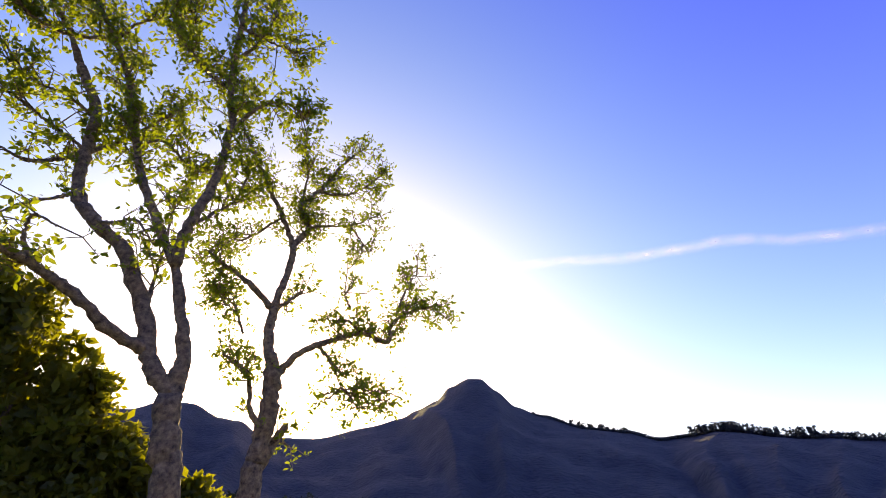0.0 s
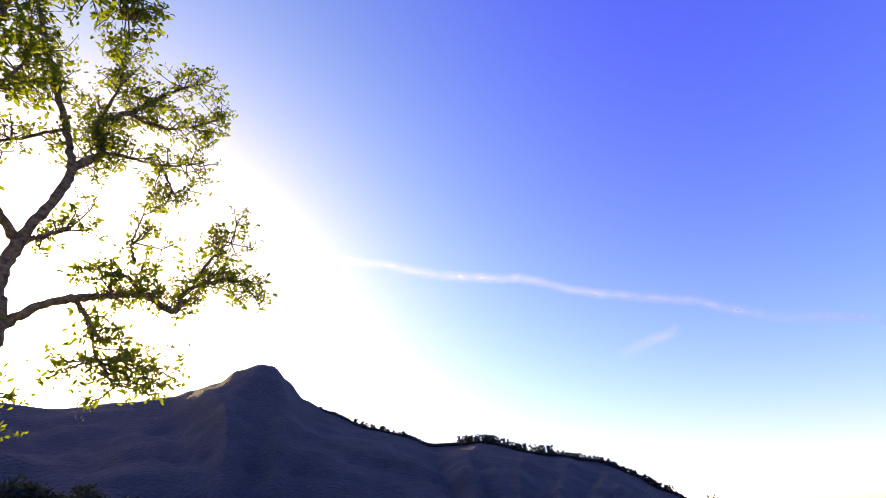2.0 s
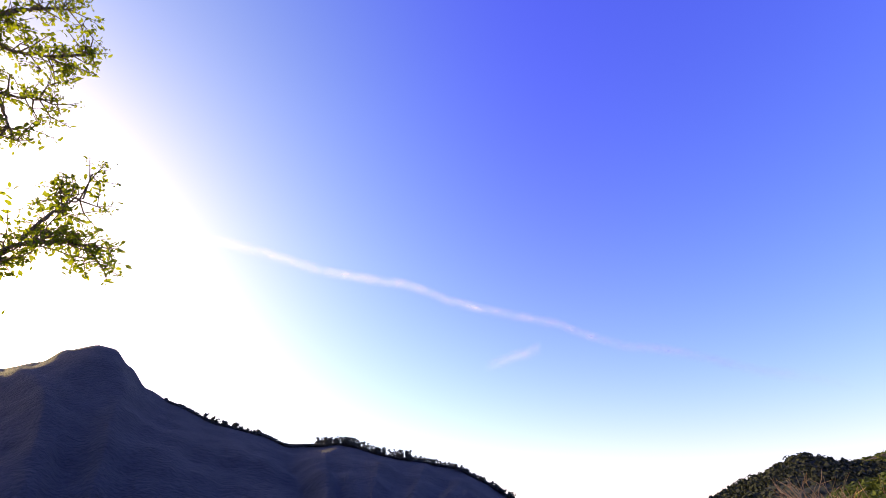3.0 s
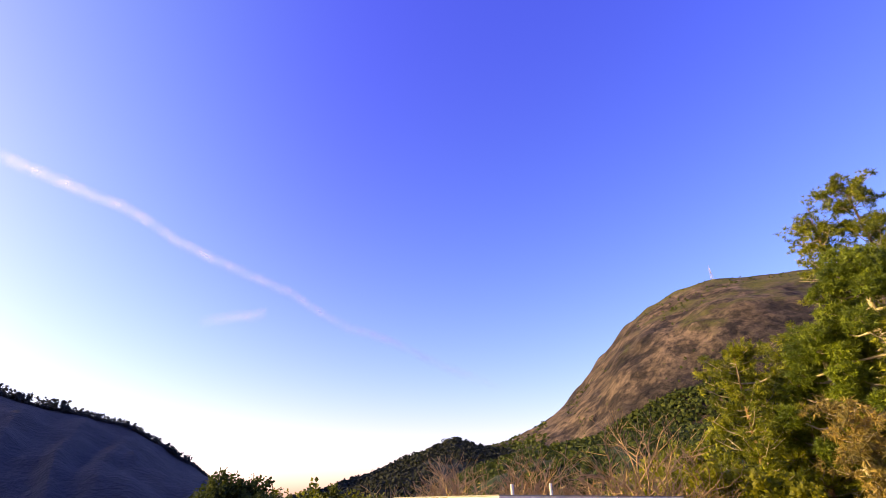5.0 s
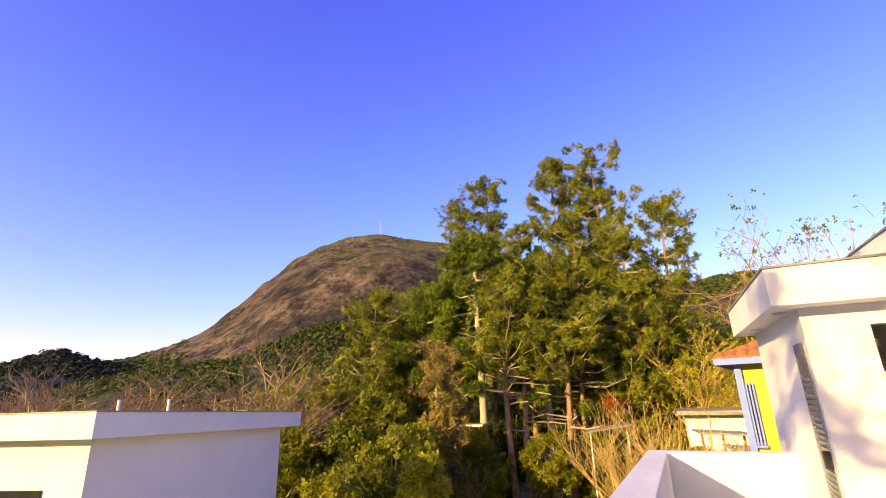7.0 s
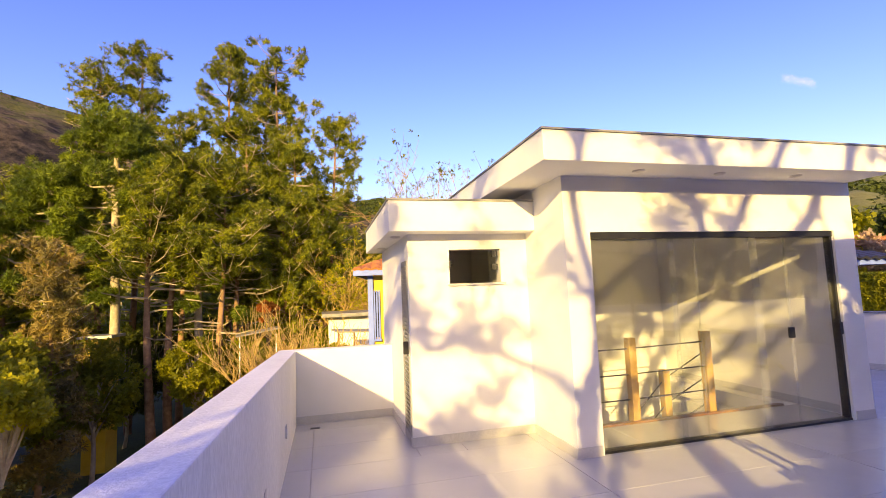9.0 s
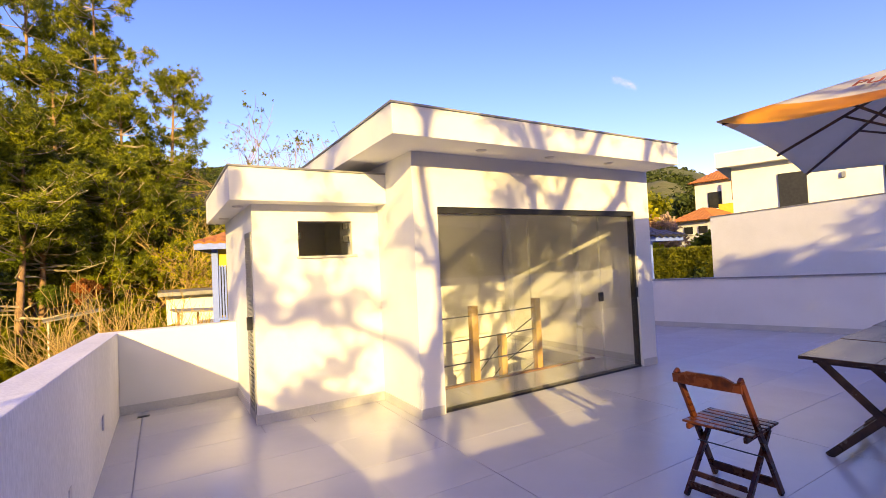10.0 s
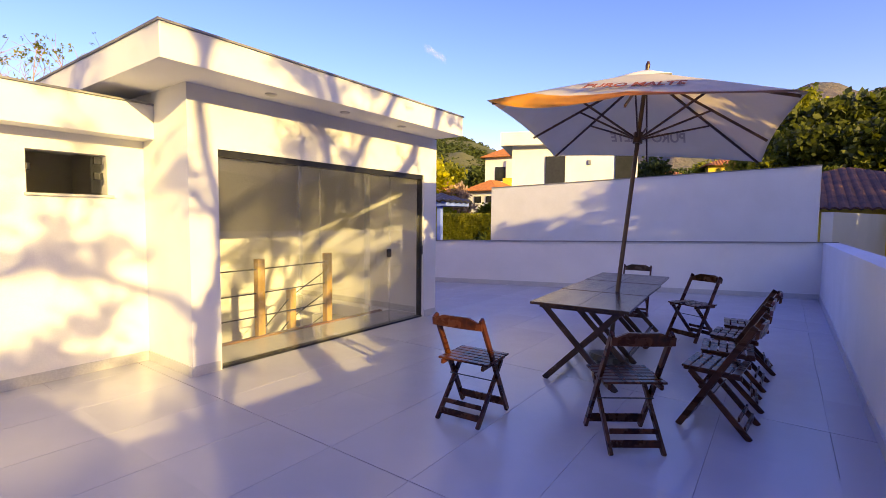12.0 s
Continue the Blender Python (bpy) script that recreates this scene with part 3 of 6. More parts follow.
# stair rail behind the glass
def stair_rail():
    rail = thing("stair_railing", "yellow pine posts with dark steel cables round a stairwell", "railing", (0, 0, 0))
    posts = [(3.53, 5.33, -0.2, 1.0), (4.64, 5.33, -0.2, 1.02), (4.22, 5.62, -0.9, 0.52), (3.72, 5.62, -1.3, 0.10), (2.45, 5.33, -0.2, 1.0)]
    for x, y, z0, z1 in posts:
        part("post", box((x - 0.05, y - 0.05, z0), (x + 0.05, y + 0.05, z1), 0.008), POST, rail, "square yellow pine post")
    for z in (0.26, 0.56, 0.87):
        part("cable", tube([(2.45, 5.33, z), (3.53, 5.33, z), (4.64, 5.33, z + 0.02)], [0.009] * 3, 8), CABLE, rail)
    for z in (0.12, 0.44, 0.76):
        part("cable", tube([(4.64, 5.36, z), (4.22, 5.62, z - 0.36), (3.72, 5.62, z - 0.80), (3.2, 5.62, z - 1.25)], [0.009] * 4, 8), CABLE, rail)
    part("sill_board", box((MX0 + T, 5.24, -0.03), (5.72, 5.31, 0.02), 0.005), SILLWOOD, rail, "brown wooden edge board")


stair_rail()
stairs = thing("staircase", "pale tiled stair flight going down", "stairs", (0, 0, 0), kind="structure")
for k in range(11):
    part("step", box((5.65 - 0.28 * (k + 1), 5.7, -3.0), (5.65 - 0.28 * k, 6.6, -0.18 * (k + 1)), 0.004), TILE, stairs)


# ---- furniture ----
def folding_chair():
    ch = thing("folding_chair", "varnished reddish wooden folding chair with slatted seat", "chair", group="chairs round the table")
    for s in (-1, 1):
        part("back_leg", beam((s * 0.205, 0.23, 0.0), (s * 0.195, -0.235, 0.82), 0.024, 0.045, (0, 1, 0.5), 0.005), CHAIRWOOD, ch)
        part("front_leg", beam((s * 0.175, -0.235, 0.0), (s * 0.175, 0.17, 0.43), 0.024, 0.042, (0, 1, -0.5), 0.005), CHAIRWOOD, ch)
        part("seat_rail", beam((s * 0.175, -0.17, 0.435), (s * 0.175, 0.215, 0.445), 0.022, 0.035, (0, 0, 1), 0.005), CHAIRWOOD, ch)
    for k in range(6):
        y = -0.135 + k * 0.066
        part("slat", box((-0.215, y - 0.026, 0.455), (0.215, y + 0.026, 0.471), 0.004), CHAIRWOOD, ch)
    bm = bmesh.new()          # curved top rail of the back
    n = 12
    cols = []
    for i in range(n + 1):
        u = -1 + 2 * i / n
        y = -0.245 - 0.014 * (1 - u * u)
        top = 0.80 + (0.03 if abs(u) < 0.55 else 0.03 * max(0, (0.8 - abs(u)) / 0.25))
        cols.append([bm.verts.new((u * 0.208, y + dy, z)) for dy, z in ((-0.011, 0.742), (0.011, 0.735), (0.003, top), (-0.019, top))])
    for a, b in zip(cols, cols[1:]):
        for k in range(4):
            bm.faces.new((a[k], a[(k + 1) % 4], b[(k + 1) % 4], b[k]))
    bm.faces.new(cols[0])
    bm.faces.new(cols[-1])
    part("backrest", bm, CHAIRWOOD, ch, "curved top rail")
    part("stretcher", box((-0.195, 0.165, 0.055), (0.195, 0.182, 0.115), 0.003), CHAIRWOOD, ch)
    part("stretcher", box((-0.165, -0.205, 0.04), (0.165, -0.19, 0.09), 0.003), CHAIRWOOD, ch)
    part("stretcher", box((-0.165, -0.165, 0.115), (0.165, -0.15, 0.15), 0.003), CHAIRWOOD, ch)
    part("hinge_rod", tube([(-0.2, 0.0, 0.30), (0.2, 0.0, 0.30)], [0.005] * 2, 8), CABLE, ch, "thin steel rod")
    return ch


first = folding_chair()
first.matrix_basis = pose(3.14, 1.85, 0, 0, 0, -86)
for x, y, r in [(3.42, 0.75, -54), (4.12, 0.24, -6), (4.72, 0.22, 4), (5.32, 0.20, -3), (5.92, 0.16, 5), (6.95, 0.82, 62), (7.75, 1.75, 96)]:
    c = copy_thing(first, pose(x, y, 0, 0, 0, r))
    lab = {3.42: "varnished wooden folding chair at the table's corner, back to the terrace", 6.95: "varnished wooden folding chair turned at the table's far end", 7.75: "varnished wooden folding chair beyond the table's far end"}.get(x)
    tagged(c, lab or "dark wooden folding chair in the row along the parapet")


def folding_table(sx, sy):
    tb = thing("folding_table", "dark wooden folding table with planked top and crossed legs", "table", group="tables in a row")
    n = 2
    w = sy / n
    for k in range(n):
        part("plank", box((-sx / 2, -sy / 2 + k * w + 0.0015, 0.742), (sx / 2, -sy / 2 + (k + 1) * w - 0.0015, 0.768), 0.003), TABLEWOOD, tb)
    for s in (-1, 1):
        x = s * (sx / 2 - 0.12)
        part("leg", beam((x, -0.34, 0.0), (x, 0.36, 0.735), 0.025, 0.055, (0, 1, -1), 0.005), TABLEWOOD, tb)
        part("leg", beam((x - s * 0.03, 0.34, 0.0), (x - s * 0.03, -0.36, 0.735), 0.025, 0.055, (0, 1, 1), 0.005), TABLEWOOD, tb)
        part("bearer", box((x - 0.014, -sy / 2 + 0.06, 0.70), (x + 0.014, sy / 2 - 0.06, 0.7425), 0.004), TABLEWOOD, tb)
    for y in (-0.27, 0.27):
        part("stretcher", box((-sx / 2 + 0.12, y - 0.02, 0.06), (sx / 2 - 0.12, y + 0.02, 0.09), 0.004), TABLEWOOD, tb)
    return tb


t1 = folding_table(0.96, 0.9)
t1.matrix_basis = pose(4.64, 1.42, 0.0, 0, 0, 4)
copy_thing(t1, pose(5.63, 1.49, 0.0, 0, 0, 3))
copy_thing(t1, pose(6.62, 1.57, 0.0, 0, 0, 4))


def umbrella():
    um = thing("market_umbrella", "square white canvas parasol with orange printed valance, leaning through the table", "parasol", (5.30, 1.345, 0.0))
    n = Vector((0.103, -0.068, 1)).normalized()
    u = Vector((math.cos(0.133), math.sin(0.133), 0))
    u = (u - n * u.dot(n)).normalized()
    v = n.cross(u)

    def at(a, b, h):
        return Vector((0, 0, 0.77)) + n * h + u * a + v * b
    s, rim, peak = 1.2625, 1.72, 2.43
    part("pole", tube([at(0, 0, -0.76), at(0, 0, 2.42)], [0.024, 0.022], 14), POLE, um, "brown wooden pole")
    part("base", tube([at(0, 0, -0.76) + Vector((0, 0, 0.0)), at(0, 0, -0.70), at(0, 0, -0.695), at(0, 0, -0.45)], [0.22, 0.2, 0.035, 0.03], 24), BLACK, um, "dark round base")
    part("finial", tube([at(0, 0, 2.41), at(0, 0, 2.47), at(0, 0, 2.51)], [0.018, 0.026, 0.012], 10), POLE, um)
    # canopy: four sagging panels between hips, with a band at the rim
    N = 16
    bm = bmesh.new()
    for q in range(4):
        c, sn = (1, 0, -1, 0)[q], (0, 1, 0, -1)[q]

        def turn(a, b, h):
            return at(a * c - b * sn, a * sn + b * c, h)

        def surf(i, j):
            r = i / N
            w = -1 + 2 * j / N
            sag = 0.03 * math.sin(math.pi * min(r, 1)) * (1 - w * w) + 0.025 * r * r * (1 - w * w)
            if q == 2:      # the loose side of the valance droops
                sag -= 0.09 * r ** 3 * (1 - w * w) * max(0.0, -w) * 2.6
            pull = 1 - 0.03 * r * (1 - w * w)
            return turn(s * r * pull, s * r * w, peak - 0.03 + (rim - peak + 0.03) * r + sag)
        grid = [[bm.verts.new(surf(i, j)) for j in range(N + 1)] for i in range(2, N + 1)]
        for a, b in zip(grid, grid[1:]):
            for j in range(N):
                bm.faces.new((a[j], a[j + 1], b[j + 1], b[j]))
    bmesh.ops.remove_doubles(bm, verts=bm.verts[:], dist=0.002)
    can = part("canopy", bm, CANVAS_PRINT, um, "white canvas canopy", True)
    sol = can.modifiers.new("cloth", "SOLIDIFY")
    sol.thickness = 0.004
    # vent cap
    bm = bmesh.new()
    top = bm.verts.new(at(0, 0, peak - 0.005))
    ring = []
    for k in range(24):
        a = 2 * math.pi * k / 24
        sq = 1 / max(abs(math.cos(a)), abs(math.sin(a)))
        lift = 0.022 * math.sin(a * 2 + 0.8)
        ring.append((bm.verts.new(at(0.12 * sq * math.cos(a), 0.12 * sq * math.sin(a), peak - 0.075)), bm.verts.new(at(0.27 * sq * math.cos(a), 0.27 * sq * math.sin(a), peak - 0.165 + lift * 0.5))))
    for k in range(24):
        a, b = ring[k], ring[(k + 1) % 24]
        bm.faces.new((top, a[0], b[0]))
        bm.faces.new((a[0], a[1], b[1], b[0]))
    cap = part("vent", bm, CANVAS, um, "loose vent cap on the canopy top", True)
    cap.modifiers.new("cloth", "SOLIDIFY").thickness = 0.004
    part("hub", tube([at(0, 0, 1.62), at(0, 0, 1.74)], [0.05, 0.045], 14), POLE, um)
    part("crown_hub", tube([at(0, 0, peak - 0.1), at(0, 0, peak - 0.03)], [0.05, 0.05], 14), POLE, um)
    for a, b in [(1, 1), (1, -1), (-1, 1), (-1, -1), (1, 0), (-1, 0), (0, 1), (0, -1)]:
        diag = abs(a) + abs(b) == 2
        e = 0.97 if diag else 0.93
        end = at(a * s * e, b * s * e, rim + (0.0 if diag else -0.035))
        rib = part("rib", beam(at(a * 0.04, b * 0.04, peak - 0.085), end - n * 0.02, 0.018, 0.024, n, 0.003), POLE, um)
        k = 0.52
        mid = at(a * s * k, b * s * k, peak - 0.07 + (rim - peak + 0.03) * k - (0.0 if diag else 0.02))
        part("strut", beam(at(a * 0.04, b * 0.04, 1.68), mid - n * 0.02, 0.016, 0.02, n, 0.003), POLE, rib)
    # lettering on the valance of the side that faces the terrace corner
    cu = bpy.data.curves.new("lettering", "FONT")
    cu.body, cu.size, cu.extrude, cu.align_x, cu.align_y = "PURO MALTE", 0.17, 0.001, "CENTER", "CENTER"
    cu.offset, cu.shear = 0.004, 0.12
    cu.materials.append(DARKRED)
    tmp = new("lettering_tmp", cu)
    me = bpy.data.meshes.new_from_object(tmp.evaluated_get(bpy.context.evaluated_depsgraph_get()))
    bpy.data.objects.remove(tmp)
    me.transform(Matrix.Diagonal((0.86, 1.35, 1, 1)))
    slope = (at(-s * 0.876, 0, peak - 0.03 + (rim - peak + 0.03) * 0.9 + 0.03) - at(-s * 0.589, 0, peak - 0.03 + (rim - peak + 0.03) * 0.6 + 0.0375)).normalized()
    xdir = -v
    m = Matrix((xdir, -slope, xdir.cross(-slope))).transposed().to_4x4()
    m.translation = at(-s * 0.7236, 0.0, peak - 0.03 + (rim - peak + 0.03) * 0.74 + 0.036) + xdir.cross(-slope) * 0.012
    me.transform(m)
    lt = new("lettering", me)
    lt.parent = um
    tagged(lt, "dark red printed lettering")
    # the same print shows faintly through the far panel
    mi = me.copy()
    mi.materials.clear()
    mi.materials.append(FAINT)
    inv = m.inverted()
    mi.transform(inv)
    sl2 = (at(s, 0, rim + 0.025) - at(0, 0, peak - 0.0)).normalized()
    m2 = Matrix((v, -sl2, v.cross(-sl2))).transposed().to_4x4()
    m2.translation = at(s * 0.74, 0.0, peak - 0.03 + (rim - peak + 0.03) * 0.74 + 0.03) - v.cross(-sl2) * 0.022
    mi.transform(m2)
    lf = new("lettering", mi)
    lf.parent = um
    tagged(lf, "faint lettering showing through the cloth")
    return um


def canvas_print():
    """White canvas; the rim carries a wavy orange printed band on one side, with shade painted into its dark red end.
    """
    m, nt, b = nodes_of("printed_canvas", 0.9, 0, 0.2)
    co = nt.nodes.new("ShaderNodeTexCoord")
    sep = nt.nodes.new("ShaderNodeSeparateXYZ")
    nt.links.new(co.outputs["Object"], sep.inputs[0])

    def op(kind, a, bb, c=None):
        x = nt.nodes.new("ShaderNodeMath")
        x.operation = kind
        for s, v in zip(x.inputs, (a, bb, c)):
            if v is None:
                continue
            if isinstance(v, (int, float)):
                s.default_value = v
            else:
                nt.links.new(v, s)
        return x.outputs[0]
    yaw = 0.133
    cx, cy = 0.178, -0.118       # the canopy's centre over the pole's foot
    px, py = op("ADD", sep.outputs[0], -cx), op("ADD", sep.outputs[1], -cy)
    a = op("ADD", op("MULTIPLY", px, math.cos(yaw)), op("MULTIPLY", py, math.sin(yaw)))
    bb = op("ADD", op("MULTIPLY", px, -math.sin(yaw)), op("MULTIPLY", py, math.cos(yaw)))
    r = op("MULTIPLY", a, -1.0)
    wave = op("MULTIPLY", op("SINE", op("MULTIPLY_ADD", bb, 1.6, -0.2), 0), 0.13)
    edge = op("GREATER_THAN", op("ADD", r, wave), 1.06)
    n1, n2 = noise_node(nt, 2.5, 4), noise_node(nt, 260, 2)
    white = ramp_node(nt, n1.outputs[0], [(0.3, (0.68, 0.66, 0.62)), (0.7, (0.8, 0.78, 0.75))]).outputs[0]
    # the print runs from sunlit orange to a dark red that stands for shade
    tone = op("MULTIPLY_ADD", bb, 0.45, 0.5)
    orange = ramp_node(nt, tone, [(0.0, (0.16, 0.04, 0.03)), (0.35, (0.5, 0.11, 0.03)), (0.85, (0.85, 0.36, 0.03))]).outputs[0]
    nt.links.new(blend(nt, white, orange, edge), b.inputs["Base Color"])
    tr = nt.nodes.new("ShaderNodeBsdfTranslucent")
    tr.inputs[0].default_value = (0.86, 0.78, 0.62, 1)
    mix = nt.nodes.new("ShaderNodeMixShader")
    mix.inputs[0].default_value = 0.55
    bp = nt.nodes.new("ShaderNodeBump")
    bp.inputs["Strength"].default_value, bp.inputs["Distance"].default_value = 0.2, 0.002
    nt.links.new(n2.outputs[0], bp.inputs["Height"])
    nt.links.new(bp.outputs[0], b.inputs["Normal"])
    nt.links.new(b.outputs[0], mix.inputs[1])
    nt.links.new(tr.outputs[0], mix.inputs[2])
    nt.links.new(mix.outputs[0], nt.nodes["Material Output"].inputs[0])
    return m


CANVAS_PRINT = canvas_print()
umbrella()


# ---- trees ----
def limb_tree(name, label, base, ground, limbs, leaf_material, seed, twig_count, leaves_per, leaf_size, bark, bare=0.0, spread=0.45, sparse_below=-99.0):
    """A tree from its main limbs (start radius, end radius, path over the base); twigs and leaves grow along the thinner ones."""
    rng = random.Random(seed)
    tree = thing(name, label, "tree", (base[0], base[1], ground))
    pts, sizes = [], []
    twigs = bmesh.new()
    wood = bmesh.new()
    for i, (r0, r1, path) in enumerate(limbs):
        path = [Vector(p) - Vector((0, 0, ground)) for p in path]
        if i == 0:
            path = [Vector((path[0].x - 0.05, path[0].y, -0.3)), Vector((path[0].x - 0.02, path[0].y, path[0].z * 0.5))] + path
        sp = smooth_path(path, 9, 0.008, rng)
        n = len(sp)
        rad = [(r0 + (r1 - r0) * k / (n - 1)) * rng.uniform(0.93, 1.07) for k in range(n)]
        if i == 0:
            rad[0] *= 1.5
            part("trunk", tube(sp, rad, 18, None, 0.3), bark, tree, "knobbly grey-brown trunk", True)
            continue
        tube(sp, rad, 12, wood, 0.3)
        length = sum((b - a).length for a, b in zip(sp, sp[1:]))
        if r0 > 0.095:
            continue
        for _ in range(int(twig_count * length * (0.5 if r0 > 0.07 else 1.0))):
            k = min(n - 1, int(n * (rng.random() ** 0.55)))
            if r0 > 0.045 and k < n * 0.3:
                continue
            low = sp[k].z + ground < sparse_below
            if low and rng.random() < 0.65:
                continue
            d = Vector((rng.gauss(0, 1), rng.gauss(0, 1), rng.gauss(0.35, 0.7))).normalized()
            d = (d + (sp[-1] - sp[max(n - 9, 0)]).normalized() * 0.5).normalized()
            l = rng.uniform(0.5, 1.2) * spread
            a = sp[k]
            b = a + d * l * 0.5 + Vector((rng.gauss(0, 0.05), rng.gauss(0, 0.05), rng.gauss(0, 0.05)))
            c = a + d * l + Vector((rng.gauss(0, 0.08), rng.gauss(0, 0.08), -0.06))
            tube([a, b, c], [0.011, 0.008, 0.004], 5, twigs)
            ends = [(b, c)]
            for _ in range(2):
                e = b + Vector((rng.gauss(0, 1), rng.gauss(0, 1), rng.gauss(0.2, 0.8))).normalized() * l * 0.6
                tube([b, (b + e) / 2 + Vector((0, 0, 0.02)), e], [0.006, 0.005, 0.003], 4, twigs)
                ends.append((b, e))
            if rng.random() < bare:
                continue
            for s, e in ends:
                for _ in range(leaves_per - 2 if low else leaves_per):
                    t = rng.uniform(0.35, 1.08)
                    pts.append(s.lerp(e, t) + Vector((rng.gauss(0, 0.035), rng.gauss(0, 0.035), rng.gauss(0, 0.035))))
                    sizes.append(leaf_size * rng.uniform(0.6, 1.3))
    part("limb", wood, bark, tree, "forking limbs", True)
    part("twig", twigs, bark, tree, "fine twigs")
    crown = new("crown", scatter_mesh("crown", np.array(pts), np.array(sizes), LEAF, leaf_material, seed))
    crown.parent = tree
    tagged(crown, "sparse backlit yellow-green leaves")
    return tree


GROUND = -4.0
FIRST_LIMBS = [
        (0.17, 0.15, [(-0.03, 0.01, 2.15), (0.08, -0.02, 2.6), (0.18, -0.04, 3.23)]),
        (0.11, 0.05, [(0.16, -0.04, 3.16), (0.14, -0.03, 3.73), (0.35, -0.08, 4.47), (0.55, -0.13, 5.04)]),
        (0.08, 0.04, [(0.53, -0.12, 4.95), (0.53, 0.08, 5.5), (0.4, 0.21, 6.31), (0.42, 0.31, 7.43), (0.62, 0.37, 8.34), (0.74, 0.54, 9.64), (0.93, 0.71, 11.12)]),
        (0.07, 0.04, [(0.52, -0.12, 4.96), (0.97, -0.43, 5.9), (1.37, -0.63, 6.83), (1.77, -0.72, 8.06), (2.33, -0.86, 9.23), (2.99, -0.91, 10.17)]),
        (0.11, 0.07, [(0.18, -0.04, 3.23), (0.47, -0.11, 3.61), (0.72, -0.27, 4.32), (1.15, -0.47, 5.17), (1.56, -0.57, 5.51), (1.85, -0.74, 5.97), (1.99, -0.78, 6.67), (2.1, -0.9, 7.57), (2.55, -1.01, 8.43)]),
        (0.08, 0.03, [(0.56, -0.13, 3.74), (1.01, -0.03, 3.88), (1.44, 0.07, 4.15), (1.87, 0.18, 4.32), (2.18, 0.31, 4.35), (2.52, 0.44, 4.34)]),
        (0.04, 0.015, [(1.98, -0.77, 6.62), (2.24, -0.73, 6.36), (2.48, -0.68, 6.15), (2.79, -0.65, 6.19)]),
        (0.04, 0.015, [(1.99, -0.77, 6.65), (1.71, -0.91, 7.14), (1.3, -1.13, 8.13), (0.92, -1.24, 9.06)]),
        (0.04, 0.02, [(0.57, 0.38, 8.08), (1.04, 0.17, 8.49), (1.51, -0.05, 9.24), (1.84, -0.23, 10.57)]),
        (0.03, 0.015, [(0.68, 0.35, 8.76), (0.4, 0.62, 9.28), (0.29, 0.75, 10.22), (0.4, 0.83, 11.41)]),
        (0.03, 0.012, [(0.66, -0.26, 4.37), (0.67, -0.36, 4.84), (0.67, -0.47, 5.35), (0.69, -0.68, 6.3)]),
        (0.035, 0.015, [(0.53, 0.08, 5.5), (0.22, -0.26, 6.05), (-0.13, -0.48, 6.71), (-0.24, -0.66, 7.54)]),
        (0.035, 0.015, [(2.33, -0.86, 9.23), (2.88, -0.78, 8.76), (3.26, -0.56, 8.54), (3.7, -0.46, 8.65)]),
        (0.06, 0.015, [(2.5, -1.0, 8.31), (2.91, -1.09, 9.11), (3.33, -1.09, 9.66), (3.82, -1.2, 10.33)]),
        (0.03, 0.01, [(2.01, -0.78, 6.73), (2.47, -0.68, 6.86), (2.86, -0.67, 7.04), (3.24, -0.56, 7.09)]),
        (0.03, 0.01, [(1.84, -0.74, 5.98), (2.07, -0.49, 5.59), (2.27, -0.33, 5.3), (2.42, -0.16, 4.96)]),
        (0.03, 0.01, [(0.72, 0.55, 9.48), (0.25, 0.76, 9.26), (-0.2, 0.97, 9.12)]),
        (0.035, 0.01, [(0.38, 0.32, 7.32), (0.13, 0.59, 7.8), (-0.25, 0.78, 7.98), (-0.6, 0.86, 7.74)]),
        (0.03, 0.01, [(1.46, -0.65, 7.03), (1.13, -0.78, 7.47), (0.7, -0.88, 7.29), (0.43, -0.92, 7.35)]),
        (0.03, 0.01, [(1.56, -0.57, 5.51), (1.35, -0.11, 5.29), (1.15, 0.24, 5.22), (0.91, 0.4, 4.89)]),
        (0.03, 0.01, [(2.07, -0.9, 7.45), (2.49, -0.79, 7.56), (2.89, -0.68, 7.51), (3.25, -0.56, 7.58)]),
        (0.03, 0.01, [(2.33, -0.86, 9.23), (2.1, -0.49, 9.53), (1.76, -0.11, 9.56), (1.42, 0.18, 9.73)]),
        (0.03, 0.01, [(1.87, 0.18, 4.32), (2.06, 0.23, 4.58), (2.06, 0.34, 4.83), (1.83, 0.5, 4.68)]),
]
